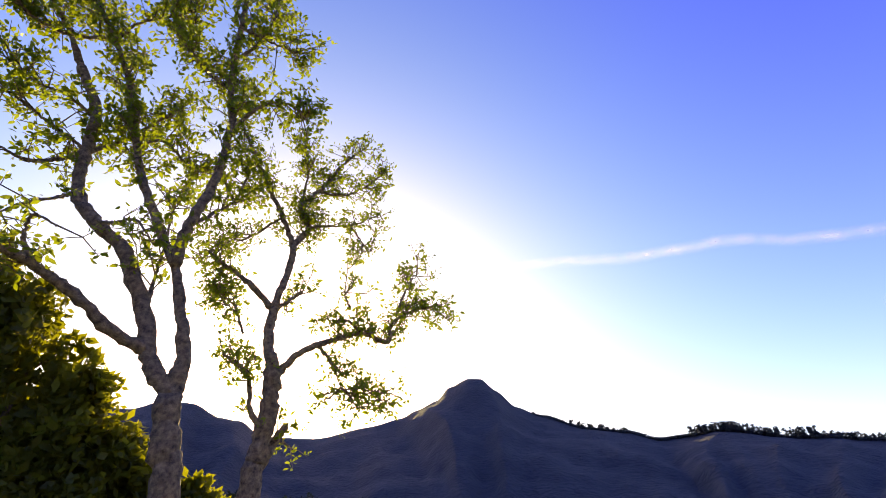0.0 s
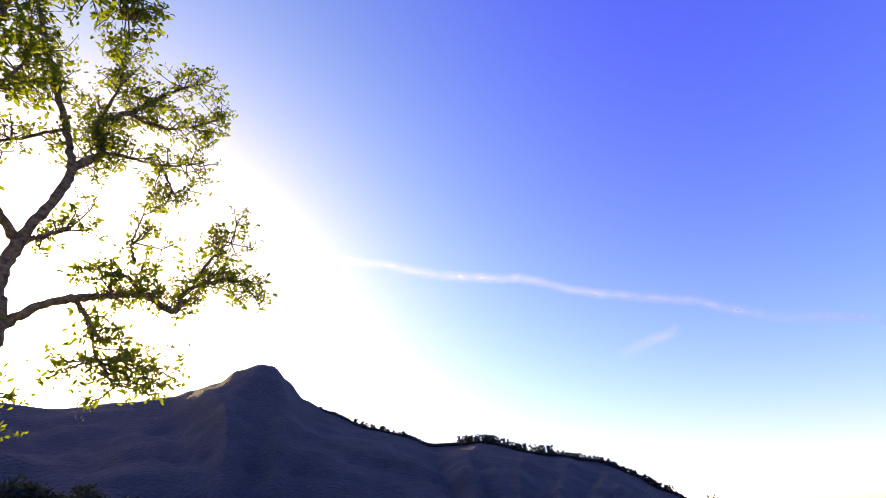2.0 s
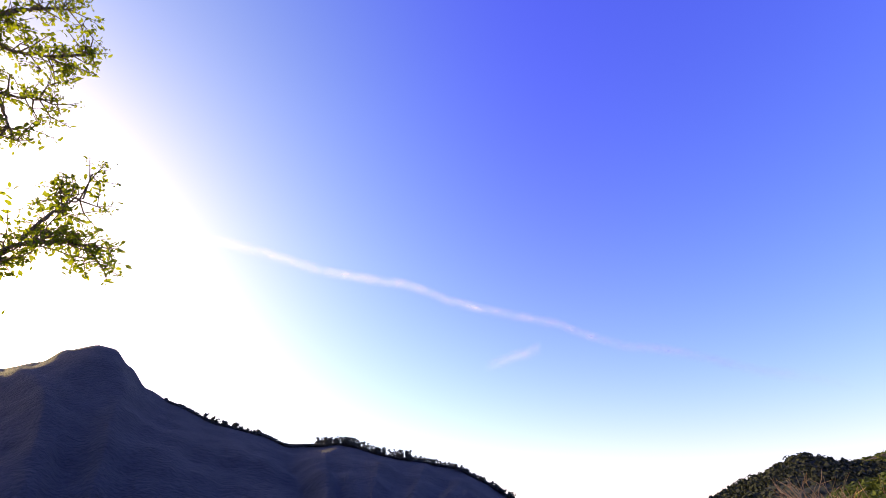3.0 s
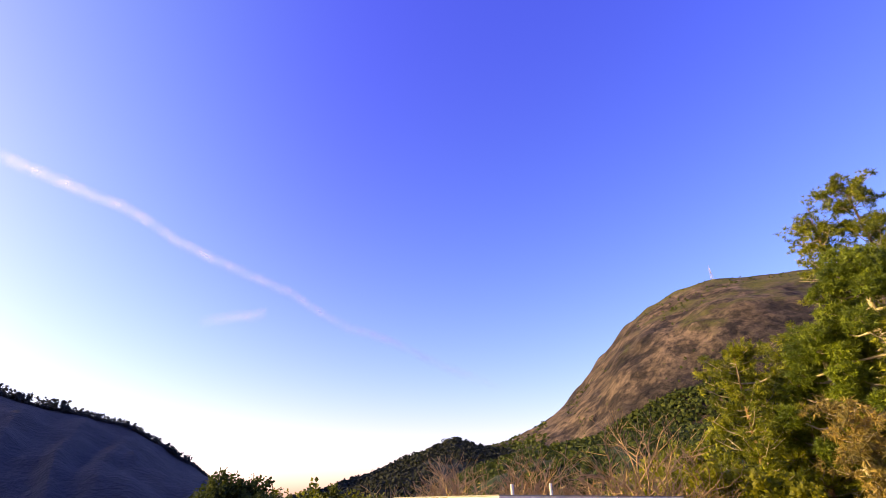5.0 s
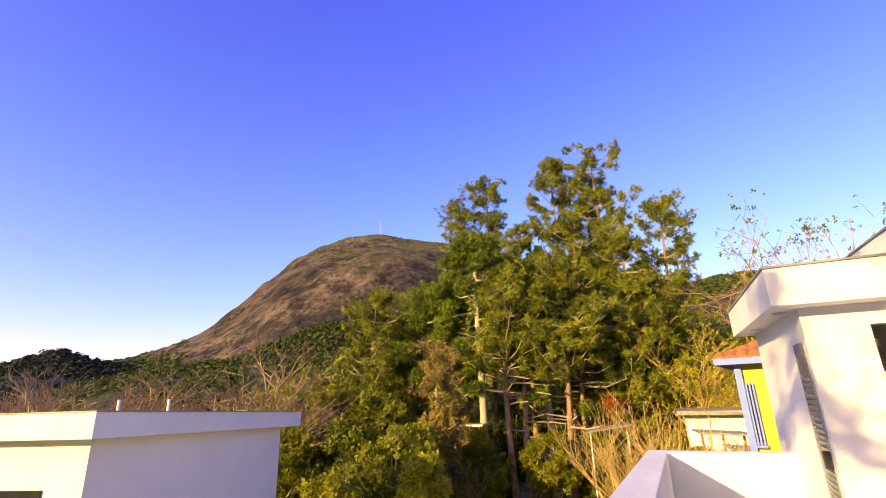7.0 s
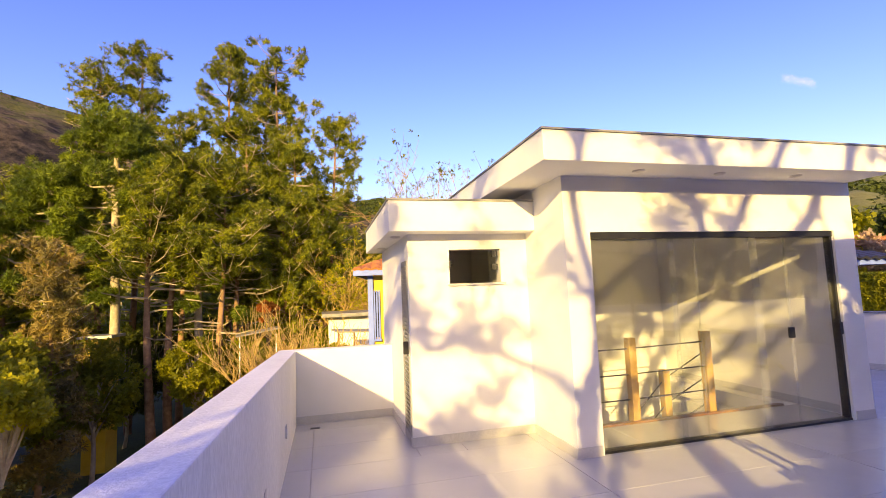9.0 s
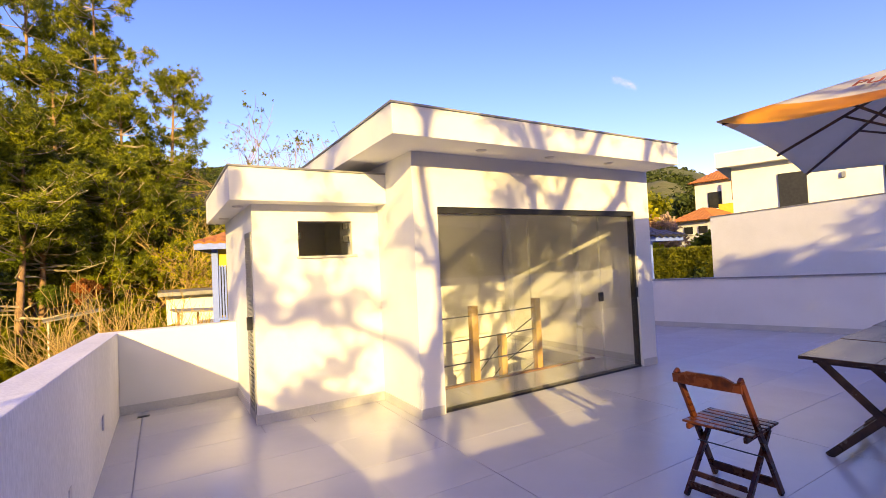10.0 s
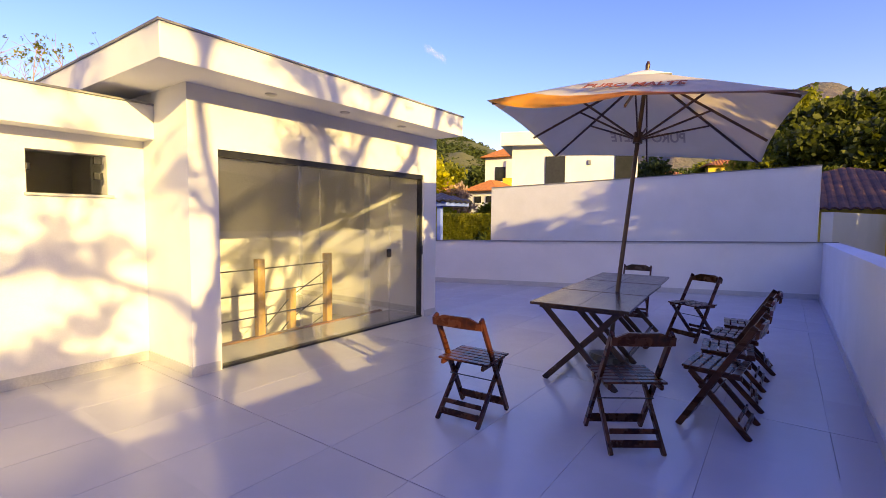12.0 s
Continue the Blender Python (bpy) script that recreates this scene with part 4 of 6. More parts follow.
SECOND_LIMBS = [
        (0.15, 0.12, [(-0.01, 0.0, 2.19), (-0.03, 0.01, 2.69), (-0.08, 0.03, 3.28), (-0.06, 0.02, 3.93)]),
        (0.09, 0.05, [(-0.0, 0.0, 2.42), (-0.21, -0.03, 2.85), (-0.39, -0.06, 3.14)]),
        (0.1, 0.07, [(-0.08, 0.03, 3.76), (0.08, -0.03, 4.36), (0.07, -0.03, 4.88)]),
        (0.06, 0.03, [(0.07, -0.03, 4.88), (-0.04, 0.02, 5.58), (-0.1, 0.04, 6.16), (-0.25, 0.1, 6.49), (-0.07, 0.03, 6.89), (-0.39, 0.15, 7.45), (-0.7, 0.16, 8.13)]),
        (0.05, 0.02, [(-0.07, 0.03, 6.03), (0.14, -0.16, 6.72), (0.43, -0.38, 7.44), (0.76, -0.61, 8.3), (1.06, -0.84, 9.17), (1.22, -1.01, 10.38)]),
        (0.05, 0.025, [(0.11, -0.04, 4.88), (0.54, 0.0, 5.17), (0.92, -0.03, 5.36), (1.2, -0.03, 5.51)]),
        (0.03, 0.025, [(0.03, -0.01, 4.89), (-0.15, 0.06, 5.06), (-0.29, 0.11, 5.24)]),
        (0.06, 0.025, [(-0.11, 0.04, 3.81), (-0.33, 0.23, 4.14), (-0.66, 0.47, 4.32), (-1.08, 0.74, 4.47), (-1.47, 0.89, 4.37), (-1.55, 0.92, 4.72), (-1.96, 1.08, 5.03)]),
        (0.03, 0.012, [(-1.08, 0.74, 4.47), (-0.91, 0.67, 4.64), (-0.79, 0.52, 4.72)]),
        (0.05, 0.02, [(-0.09, 0.03, 2.98), (0.16, 0.04, 3.25), (0.35, 0.08, 3.75), (0.69, 0.05, 3.94)]),
        (0.03, 0.01, [(-0.25, 0.1, 6.49), (-0.56, 0.22, 6.62), (-0.99, 0.28, 6.78), (-1.39, 0.43, 7.07)]),
        (0.03, 0.01, [(-0.3, 0.12, 7.36), (-0.8, 0.31, 7.42), (-1.25, 0.37, 7.83)]),
        (0.02, 0.01, [(-0.81, 0.64, 3.65), (-0.98, 0.72, 3.45), (-1.1, 0.77, 3.3)]),
        (0.03, 0.012, [(-0.55, 0.32, 4.3), (-0.72, 0.49, 4.01), (-0.86, 0.65, 3.57)]),
        (0.02, 0.008, [(0.42, -0.16, 4.41), (0.61, -0.24, 4.86), (0.83, -0.32, 5.02)]),
        (0.03, 0.01, [(-0.7, 0.16, 8.13), (-0.89, 0.24, 8.5), (-1.15, 0.34, 8.83)]),
        (0.025, 0.008, [(-1.25, 0.37, 7.83), (-1.44, 0.45, 8.11), (-1.57, 0.5, 8.3)]),
        (0.025, 0.008, [(-0.99, 0.28, 6.78), (-1.21, 0.36, 6.44), (-1.22, 0.36, 6.19)]),
        (0.025, 0.008, [(-0.07, 0.03, 6.89), (-0.16, -0.05, 7.82), (-0.07, -0.19, 8.64)]),
        (0.025, 0.008, [(-1.96, 1.08, 5.03), (-2.2, 1.17, 5.06), (-2.38, 1.24, 4.93)]),
        (0.025, 0.008, [(-1.59, 0.94, 4.83), (-1.77, 1.01, 5.38), (-1.97, 1.08, 5.7)]),
        (0.025, 0.008, [(0.92, -0.03, 5.36), (1.01, -0.07, 5.05), (0.77, -0.08, 4.75)]),
        (0.025, 0.008, [(0.14, -0.16, 6.72), (0.57, -0.43, 6.25), (0.95, -0.58, 6.06)]),
        (0.02, 0.006, [(-0.79, 0.52, 4.72), (-0.71, 0.49, 4.61), (-0.6, 0.44, 4.55)]),
        (0.02, 0.006, [(-0.86, 0.65, 3.57), (-1.13, 0.76, 3.59), (-1.41, 0.87, 3.44)]),
        (0.02, 0.006, [(-0.86, 0.65, 3.57), (-1.15, 0.79, 3.45), (-1.28, 0.82, 3.36)]),
        (0.02, 0.006, [(-0.89, 0.67, 4.89), (-0.8, 0.63, 5.08), (-0.83, 0.64, 5.18)]),
]
limb_tree("broadleaf_tree", "tall many-limbed tree with mottled bark and sparse sunlit leaves", (-1.24, -6.09), GROUND, FIRST_LIMBS, TREELEAF, 11, 18, 9, 0.1, BARK, spread=0.56, sparse_below=6.3)
limb_tree("broadleaf_tree", "slender forked tree with a broken stub and leafy side boughs", (-2.35, -6.48), GROUND, SECOND_LIMBS, TREELEAF, 12, 17, 9, 0.078, BARK, 0.0, 0.46)


def clump_points(rng, centre, radius, n, squash=0.75, hollow=0.35):
    """Points in the outer shell of an uneven round clump."""
    d = rng.normal(size=(n, 3))
    d /= np.linalg.norm(d, axis=1)[:, None]
    r = radius * (hollow + (1 - hollow) * rng.random(n) ** 0.5)
    return np.asarray(centre) + d * r[:, None] * np.array([1, 1, squash])


def leafy_tree(name, label, at, trunk_h, crown_r, crown_h, leaf_material, seed, clumps=26, per=90, leaf=0.3, template=None, bark=None, trunk_r=0.16, category="tree", loose=1.02):
    """A round-headed tree or bush: trunk, limbs to the clumps, and a crown of many small leaf sprays in clumps with gaps between."""
    rng, rr = np.random.default_rng(seed), random.Random(seed)
    tree = thing(name, label, category, at)
    top = trunk_h + crown_h
    part("trunk", tube(smooth_path([(0, 0, -0.3), (rr.gauss(0, .1), rr.gauss(0, .1), trunk_h * 0.6), (rr.gauss(0, .2), rr.gauss(0, .2), trunk_h + crown_h * 0.5)], 4), [trunk_r * f for f in (1.3, 1.1, 1.0, 0.95, 0.9, 0.8, 0.65, 0.5, 0.35)], 9), bark or BARK, tree, "", True)
    wood = bmesh.new()
    pts = []
    for _ in range(clumps):
        a = rr.uniform(0, 2 * math.pi)
        h = rr.random()
        prof = math.sqrt(max(0.05, 1 - (2 * h - 1) ** 2))
        r = crown_r * prof * rr.uniform(0.3, loose)
        c = Vector((math.cos(a) * r, math.sin(a) * r, trunk_h + crown_h * h))
        tube([Vector((0, 0, max(0.2, trunk_h * 0.7 + crown_h * h * 0.45))), c * 0.6 + Vector((0, 0, c.z * 0.38)), c], [trunk_r * 0.4, trunk_r * 0.25, trunk_r * 0.1], 6, wood)
        pts.append(clump_points(rng, c, crown_r * rr.uniform(0.2 if loose > 0.9 else 0.28, 0.45), per, 0.75, 0.2))
    part("limb", wood, bark or BARK, tree)
    pts = np.concatenate(pts)
    crown = new("crown", scatter_mesh("crown", pts, leaf * (0.6 + 0.8 * rng.random(len(pts))), template or SPRAY, leaf_material, seed))
    crown.parent = tree
    return tree


def pine(name, label, at, height, seed, material, reach=2.2, bare=0.4, tufts=900, tuft=0.42, lean=(0, 0), layers=15, r=0.2):
    """A tall open conifer: trunk, forking pale boughs, small dense needle clusters along the boughs' outer halves, with gaps between."""
    rng, rr = np.random.default_rng(seed), random.Random(seed)
    tree = thing(name, label, "tree", at)
    ax = [Vector((lean[0] * t * t + 0.12 * math.sin(5 * t + seed), lean[1] * t * t + 0.1 * math.cos(4 * t + seed), height * t)) for t in [k / 12 for k in range(13)]]
    ax[0].z = -0.4
    part("trunk", tube(ax, [r * (1.15 - 0.95 * k / 12) for k in range(13)], 10), PINEBARK, tree, "tall reddish-brown trunk", True)
    wood = bmesh.new()
    pts = []
    each = max(3, int(tufts / (layers * 15)))
    for k in range(layers):
        t = bare + (1 - bare) * (k + rr.random()) / layers
        o = ax[min(11, int(t * 12))].lerp(ax[min(12, int(t * 12) + 1)], t * 12 - int(t * 12))
        u = (t - bare) / (1 - bare)
        for _ in range(5):
            a = rr.uniform(0, 2 * math.pi)
            l = reach * (0.55 + 0.45 * (1 - u) ** 0.8) * rr.uniform(0.35, 1.3)
            e = o + Vector((math.cos(a) * l, math.sin(a) * l, l * rr.uniform(0.0, 0.65)))
            mid = o.lerp(e, 0.55) + Vector((0, 0, -0.1 * l))
            tube([o, mid, e], [r * 0.17, r * 0.12, r * 0.06], 5, wood)
            for _ in range(3):
                q = mid.lerp(e, rr.uniform(0.2, 1.0))
                f = q + Vector((rr.gauss(0, 0.3), rr.gauss(0, 0.3), rr.uniform(0.05, 0.5))) * min(1.0, l * 0.6)
                tube([q, f], [r * 0.08, r * 0.04], 4, wood)
                pts.append(clump_points(rng, f, rr.uniform(0.2, 0.42), each, 0.85, 0.1))
    pts.append(clump_points(rng, ax[-1], 0.5, each * 3, 1.3, 0.1))
    for _ in range(7):                              # dead level boughs under the crown
        t = bare * rr.uniform(0.55, 1.05)
        a, l = rr.uniform(0, 2 * math.pi), reach * rr.uniform(0.5, 1.0)
        o = Vector((lean[0] * t * t, lean[1] * t * t, height * t))
        m = o + Vector((math.cos(a), math.sin(a), rr.uniform(-0.1, 0.2))) * l * 0.55
        part("limb", tube([o, m, m + Vector((math.cos(a + 0.3), math.sin(a + 0.3), rr.uniform(-0.2, 0.5))) * l * 0.45], [r * 0.26, r * 0.2, r * 0.08], 5), PALEBARK, tree, "pale bare bough")
    tagged(part("bough", wood, PALEBARK, tree), kind="stuff")
    pts = np.concatenate(pts)
    crown = new("crown", scatter_mesh("crown", pts, tuft * (0.6 + 0.7 * rng.random(len(pts))), TUFT, material, seed))
    crown.parent = tree
    return tree


def araucaria(label, at, height, seed, reach, heads, r=0.2):
    """Whorls of pale level limbs, turned up at their ends, each with a round bristly head; the heads close into a dome on top."""
    rng, rr = np.random.default_rng(seed), random.Random(seed)
    tree = thing("araucaria", label, "tree", at)
    part("trunk", tube([(0, 0, -0.4), (0.06, 0.04, height * 0.4), (-0.05, 0.06, height * 0.75), (0, 0, height * 0.97)], [r * 1.2, r, r * 0.75, r * 0.3], 10), PALEBARK, tree, "straight pale trunk", True)
    pts, out = [], []
    for k in range(heads):
        u = (k + 0.5) / heads                       # 0 at the lowest whorl, 1 at the crown
        z = height * (0.5 + 0.46 * u ** 0.8)
        a = k * 2.4 + rr.uniform(-0.4, 0.4)
        l = reach * (0.95 - 0.75 * u ** 2.2) * rr.uniform(0.75, 1.1)
        size = rr.uniform(0.55, 0.85) * (0.75 + 0.35 * u)
        e = Vector((math.cos(a) * l, math.sin(a) * l, z + 0.22 * l))
        part("limb", tube([(0, 0, z), (math.cos(a) * l * 0.55, math.sin(a) * l * 0.55, z - 0.04 * l), tuple(e)], [r * 0.3, r * 0.22, r * 0.14], 6), PALEBARK, tree)
        n = int(150 * size / 0.7)
        d = rng.normal(size=(n, 3))
        d /= np.linalg.norm(d, axis=1)[:, None]
        pts.append(np.array(e) + d * size * np.array([1, 1, 0.8]) * (0.62 + 0.3 * rng.random((n, 1))))
        for f in (0.75, 0.55):
            if rr.random() < 0.5:
                m = max(4, n // 6)
                pts.append(np.array((0, 0, z)) * (1 - f) + np.array(e) * f + rng.normal(size=(m, 3)) * 0.16)
    pts = np.concatenate(pts)
    crown = new("crown", scatter_mesh("crown", pts, 0.2 + 0.12 * rng.random(len(pts)), TUFT, DARKNEEDLE, seed))
    crown.parent = tree
    tagged(crown, "round bristly dark green needle heads")
    return tree


def bare_tree(name, label, at, height, seed, material, forks=3, depth=5, spread=0.62, r=0.12, upright=0.5, leaf=None, leaf_n=0):
    """A leafless tree that forks again and again into fine twigs."""
    rr = random.Random(seed)
    tree = thing(name, label, "tree", at)
    wood, trunk = bmesh.new(), bmesh.new()
    tips = []

    def grow(o, d, l, rad, k):
        d2 = (d + Vector((rr.gauss(0, 0.12), rr.gauss(0, 0.12), rr.gauss(0, 0.08)))).normalized()
        m = o + d * l * 0.5
        e = m + d2 * l * 0.5
        tube([o, m, e], [rad, rad * 0.85, rad * 0.68], 8 if k == depth else 5 if k > 1 else 3, trunk if k == depth else wood)
        if k == 0:
            tips.append(e)
            return
        for _ in range(forks if k > 1 else 2):
            n = (d2 + Vector((rr.gauss(0, spread), rr.gauss(0, spread), rr.gauss(upright * 0.3, spread * 0.5)))).normalized()
            grow(m.lerp(e, rr.uniform(0.3, 1.0)), n, l * rr.uniform(0.6, 0.85), rad * 0.64, k - 1)
    grow(Vector((0, 0, -0.2)), Vector((0, 0, 1)), height * 0.33, r, depth)
    part("trunk", trunk, material, tree, "", True)
    part("branch", wood, material, tree, "fine bare branches")
    if leaf:
        rng = np.random.default_rng(seed)
        pts = np.array([t for t in tips])[rng.integers(0, len(tips), leaf_n)] + rng.normal(size=(leaf_n, 3)) * 0.15
        cr = new("crown", scatter_mesh("crown", pts, 0.13 + 0.1 * rng.random(leaf_n), SPRAY, leaf, seed))
        cr.parent = tree
        tagged(cr, "thin scattered leaves")
    return tree


# ---- ground, hills and mountains ----
def ease(a, b, x):
    t = max(0.0, min(1.0, (x - a) / (b - a)))
    return t * t * (3 - 2 * t)


def ground_z(x, y):
    """Valley floor below the terrace, with a garden bank that rises to the east."""
    z = GROUND - 1.6 * ease(6, 30, math.hypot(x, y) * (1 if x < 8 else 0))
    z += 5.4 * ease(16, 34, x) * ease(-60, -20, y) * (1 - ease(120, 200, x))
    return z + 0.25 * noise.noise(Vector((x * 0.08, y * 0.08, 0.3)))


def make_ground():
    rings = [0, 4, 8, 12, 16, 20, 24, 28, 32, 38, 46, 56, 70, 90, 120, 170, 250, 400, 700, 1300, 2400, 4600]
    n = 96
    bm = bmesh.new()
    centre = bm.verts.new((0, 0, ground_z(0, 0)))
    prev = None
    for r in rings[1:]:
        row = []
        for k in range(n):
            a = 2 * math.pi * k / n
            x, y = r * math.cos(a), r * math.sin(a)
            row.append(bm.verts.new((x, y, ground_z(x, y))))
        for k in range(n):
            if prev is None:
                bm.faces.new((centre, row[k], row[(k + 1) % n]))
            else:
                bm.faces.new((prev[k], row[k], row[(k + 1) % n], prev[(k + 1) % n]))
        prev = row
    solid("ground", bm, GRASS, "rough grassy valley ground below the terrace", "ground", "structure", True)


make_ground()
solid("house_body", prism([(-0.54, -0.70), (12.0, -0.74), (8.62, 8.40), (6.02, 8.40), (6.02, 4.50), (2.30, 4.50), (2.30, 5.42), (0.86, 5.42), (0.86, 6.80), (-0.48, 6.80)], -4.6, -0.26), WALL, "white rendered storey under the terrace", "building", "structure")


def crest_height(profile, az):
    """Elevation of a skyline between its turning points, eased."""
    for (a0, e0), (a1, e1) in zip(profile, profile[1:]):
        if a1 <= az <= a0:
            t = (a0 - az) / (a0 - a1)
            return e0 + (e1 - e0) * (0.35 * t + 0.65 * t * t * (3 - 2 * t))
    return profile[0][1] if az > profile[0][0] else profile[-1][1]


def eased_crest(profile, a, s):
    """The crest's elevation, evened out over a wider bearing the further down the slope."""
    w = 9.0 * max(0.0, 1 - s) ** 0.7
    return sum(crest_height(profile, a + o * w) for o in (-1, -0.6, -0.3, 0, 0.3, 0.6, 1)) / 7 if w > 0.2 else crest_height(profile, a)


def mountain(name, label, profile, dist, front, material, rough, step=0.5, bulge=0.8, seed=1, foot=-20.0, spur=0.0):
    """A mountain with its crest at dist, sloping down to its foot nearer by in spurs and gullies, and away behind."""
    bm = bmesh.new()
    cols = []
    a = profile[0][0]
    rows = 34
    while a >= profile[-1][0] - 1e-6:
        col = []
        for k in range(rows + 5):
            s = k / rows
            top = EYE.z + dist * math.tan(radians(eased_crest(profile, a, s)))
            if s <= 1:
                r = dist - front * (1 - s)
                z = foot + (top - foot) * s ** bulge
                amp = rough * (1 - s) * 4 * s + rough * 0.12
            else:
                r = dist + front * (s - 1) * 3
                z = top - (top - foot) * ((k - rows) / 5 * 0.9) ** 1.3
                amp = rough * 0.4
            p = Vector((-math.sin(radians(a)) * r, math.cos(radians(a)) * r, z))
            h = noise.fractal(p / (rough * 9 + 1) + Vector((seed * 7.1, 0, 0)), 0.9, 2.1, 5)
            u = a * 0.16 + 0.5 * noise.noise(Vector((a * 0.07, s * 1.6, seed + 4.0)))
            ridge = 0.5 - abs(noise.noise(Vector((u + seed, s * 0.5, seed)))) * 2 + 0.35 * noise.noise(Vector((u * 3.1, s * 2.0, seed + 9.0)))
            p.z += h * amp + ridge * (spur + rough * 0.5) * s * (1 - min(s, 1)) * 4
            col.append(bm.verts.new(p))
        cols.append(col)
        a -= step
    for c0, c1 in zip(cols, cols[1:]):
        for k in range(rows + 4):
            bm.faces.new((c0[k], c0[k + 1], c1[k + 1], c1[k]))
    return solid(name, bm, material, label, "mountain", "structure", True)


def forest_on(name, label, profile, dist, front, lo, hi, n, size, material, seed, bulge=0.8, foot=-20.0, template=None, only=None):
    """Tree crowns over a slope, from lo to hi of its height."""
    rng = np.random.default_rng(seed)
    pts = []
    a0, a1 = only or (profile[0][0], profile[-1][0])
    for _ in range(n):
        a = a0 + (a1 - a0) * rng.random()
        s = lo + (hi - lo) * rng.random() ** 0.7
        top = EYE.z + dist * math.tan(radians(eased_crest(profile, a, s)))
        r = dist - front * (1 - s)
        pts.append((-math.sin(radians(a)) * r, math.cos(radians(a)) * r, foot + (top - foot) * s ** bulge + size * 0.25))
    pts = np.array(pts)
    me = scatter_mesh(name, pts, size * (0.6 + 0.8 * rng.random(n)), template or CLUMP, material, seed)
    return tagged(new(name, me), label, "forest", "", "stuff")


DOME = [(66, 3.0), (58, 4.4), (54.5, 5.6), (51.6, 7.2), (48.0, 10.3), (45.2, 13.3), (41.6, 16.4), (38.9, 17.9), (35.5, 19.1), (32.0, 19.45), (28.3, 18.9), (24.8, 18.4), (18, 17.0), (10, 14.5), (2, 12.0), (-3, 10.9), (-7, 11.4), (-11, 11.3), (-20, 10.0), (-34, 8.0)]
mountain("mountain_dome", "bare brown granite dome with dark streaks and dry grass", DOME, 620, 300, ROCK, 9, 0.4, 0.62, 3)
forest_on("forest", "sunlit forest round the foot of the granite dome", DOME, 620, 300, 0.0, 0.2, 8000, 4.0, FOREST, 21, 0.62)
forest_on("forest", "sunlit wooded slope behind the pines", DOME, 620, 300, 0.05, 1.0, 6000, 4.8, FOREST, 22, 0.62, only=(1, -34))
forest_on("forest", "forest tongue on the dome's shoulder", DOME, 620, 300, 0.1, 0.98, 900, 5, FOREST, 23, 0.62, only=(66, 52.5))

forest_on("forest", "scattered dark shrubs on the granite", DOME, 620, 300, 0.2, 0.99, 420, 2.2, FOREST, 33, 0.62, only=(50, 20))
RIDGE = [(84, -0.8), (77.8, 0.4), (73.2, 1.8), (67.0, 3.9), (63.2, 5.3), (58.8, 4.2), (54.0, 3.4), (46, 2.4), (30, 1.0)]
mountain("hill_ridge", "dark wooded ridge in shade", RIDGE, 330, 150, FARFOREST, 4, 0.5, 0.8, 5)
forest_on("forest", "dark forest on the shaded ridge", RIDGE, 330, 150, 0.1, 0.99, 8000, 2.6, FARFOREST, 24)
NEARSLOPE = [(70, -3), (60, 2.6), (52, 4.3), (45, 5.0), (36, 5.2), (25, 4.5), (10, 3.5), (-8, 3.0), (-20, 2.0)]
mountain("hill_near", "lower green wooded slope in sun", NEARSLOPE, 200, 110, FOREST, 2.5, 0.6, 0.8, 6, -8)
forest_on("forest", "sunlit trees on the lower slope", NEARSLOPE, 200, 110, 0.0, 0.98, 8000, 2.1, FOREST, 25, 0.8, -8)

WEST = [(192, 12.5), (180, 13.6), (171.7, 13.4), (168.5, 14.5), (166.0, 14.4), (163.0, 13.2), (161.0, 13.0), (158.5, 11.6), (153.0, 11.4), (147.1, 12.6), (143.2, 13.5), (141.5, 14.3), (139.0, 15.3), (137.5, 16.7), (135.0, 17.55), (133.6, 17.4), (131.8, 15.9), (129.7, 14.0), (126.8, 12.7), (122.1, 11.0), (118.0, 10.2), (114.9, 9.15), (112.6, 9.2), (109.6, 9.3), (102.5, 7.7), (97.0, 6.7), (93.9, 5.2), (90.7, 3.4), (87.8, 1.6), (82, -0.5)]
mountain("mountain_west", "backlit mountain ridge with a pointed peak, coloured haze-blue", WEST, 1100, 620, MOUNTAIN, 10, 0.3, 0.85, 7, -40, 16)
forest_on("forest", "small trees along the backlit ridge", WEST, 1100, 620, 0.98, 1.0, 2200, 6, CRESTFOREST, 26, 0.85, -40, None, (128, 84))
# tall thin trees of a plantation along the crest
rng = random.Random(5)
for label, a0, a1, n, tall in [("row of tall thin trees on the ridge", 112.0, 101.5, 90, 17), ("line of trees down the ridge end", 101.5, 90.5, 60, 11), ("few trees on the mountain shoulder", 124.0, 117.5, 22, 11)]:
    wood = bmesh.new()
    pts = []
    for _ in range(n):
        a = rng.uniform(a1, a0)
        d = 1100 - rng.uniform(2, 25)
        b = bearing(a, crest_height(WEST, a), d)
        h = tall * rng.uniform(0.6, 1.1)
        tube([b - Vector((0, 0, 6)), b + Vector((0, 0, h))], [0.5, 0.25], 4, wood)
        for _ in range(12):
            pts.append(b + Vector((rng.gauss(0, 2.0), rng.gauss(0, 2.0), h * rng.uniform(0.1, 1.0))))
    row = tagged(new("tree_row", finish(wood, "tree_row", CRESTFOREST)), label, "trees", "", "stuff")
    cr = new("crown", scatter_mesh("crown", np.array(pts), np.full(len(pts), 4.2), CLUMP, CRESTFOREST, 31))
    cr.parent = row

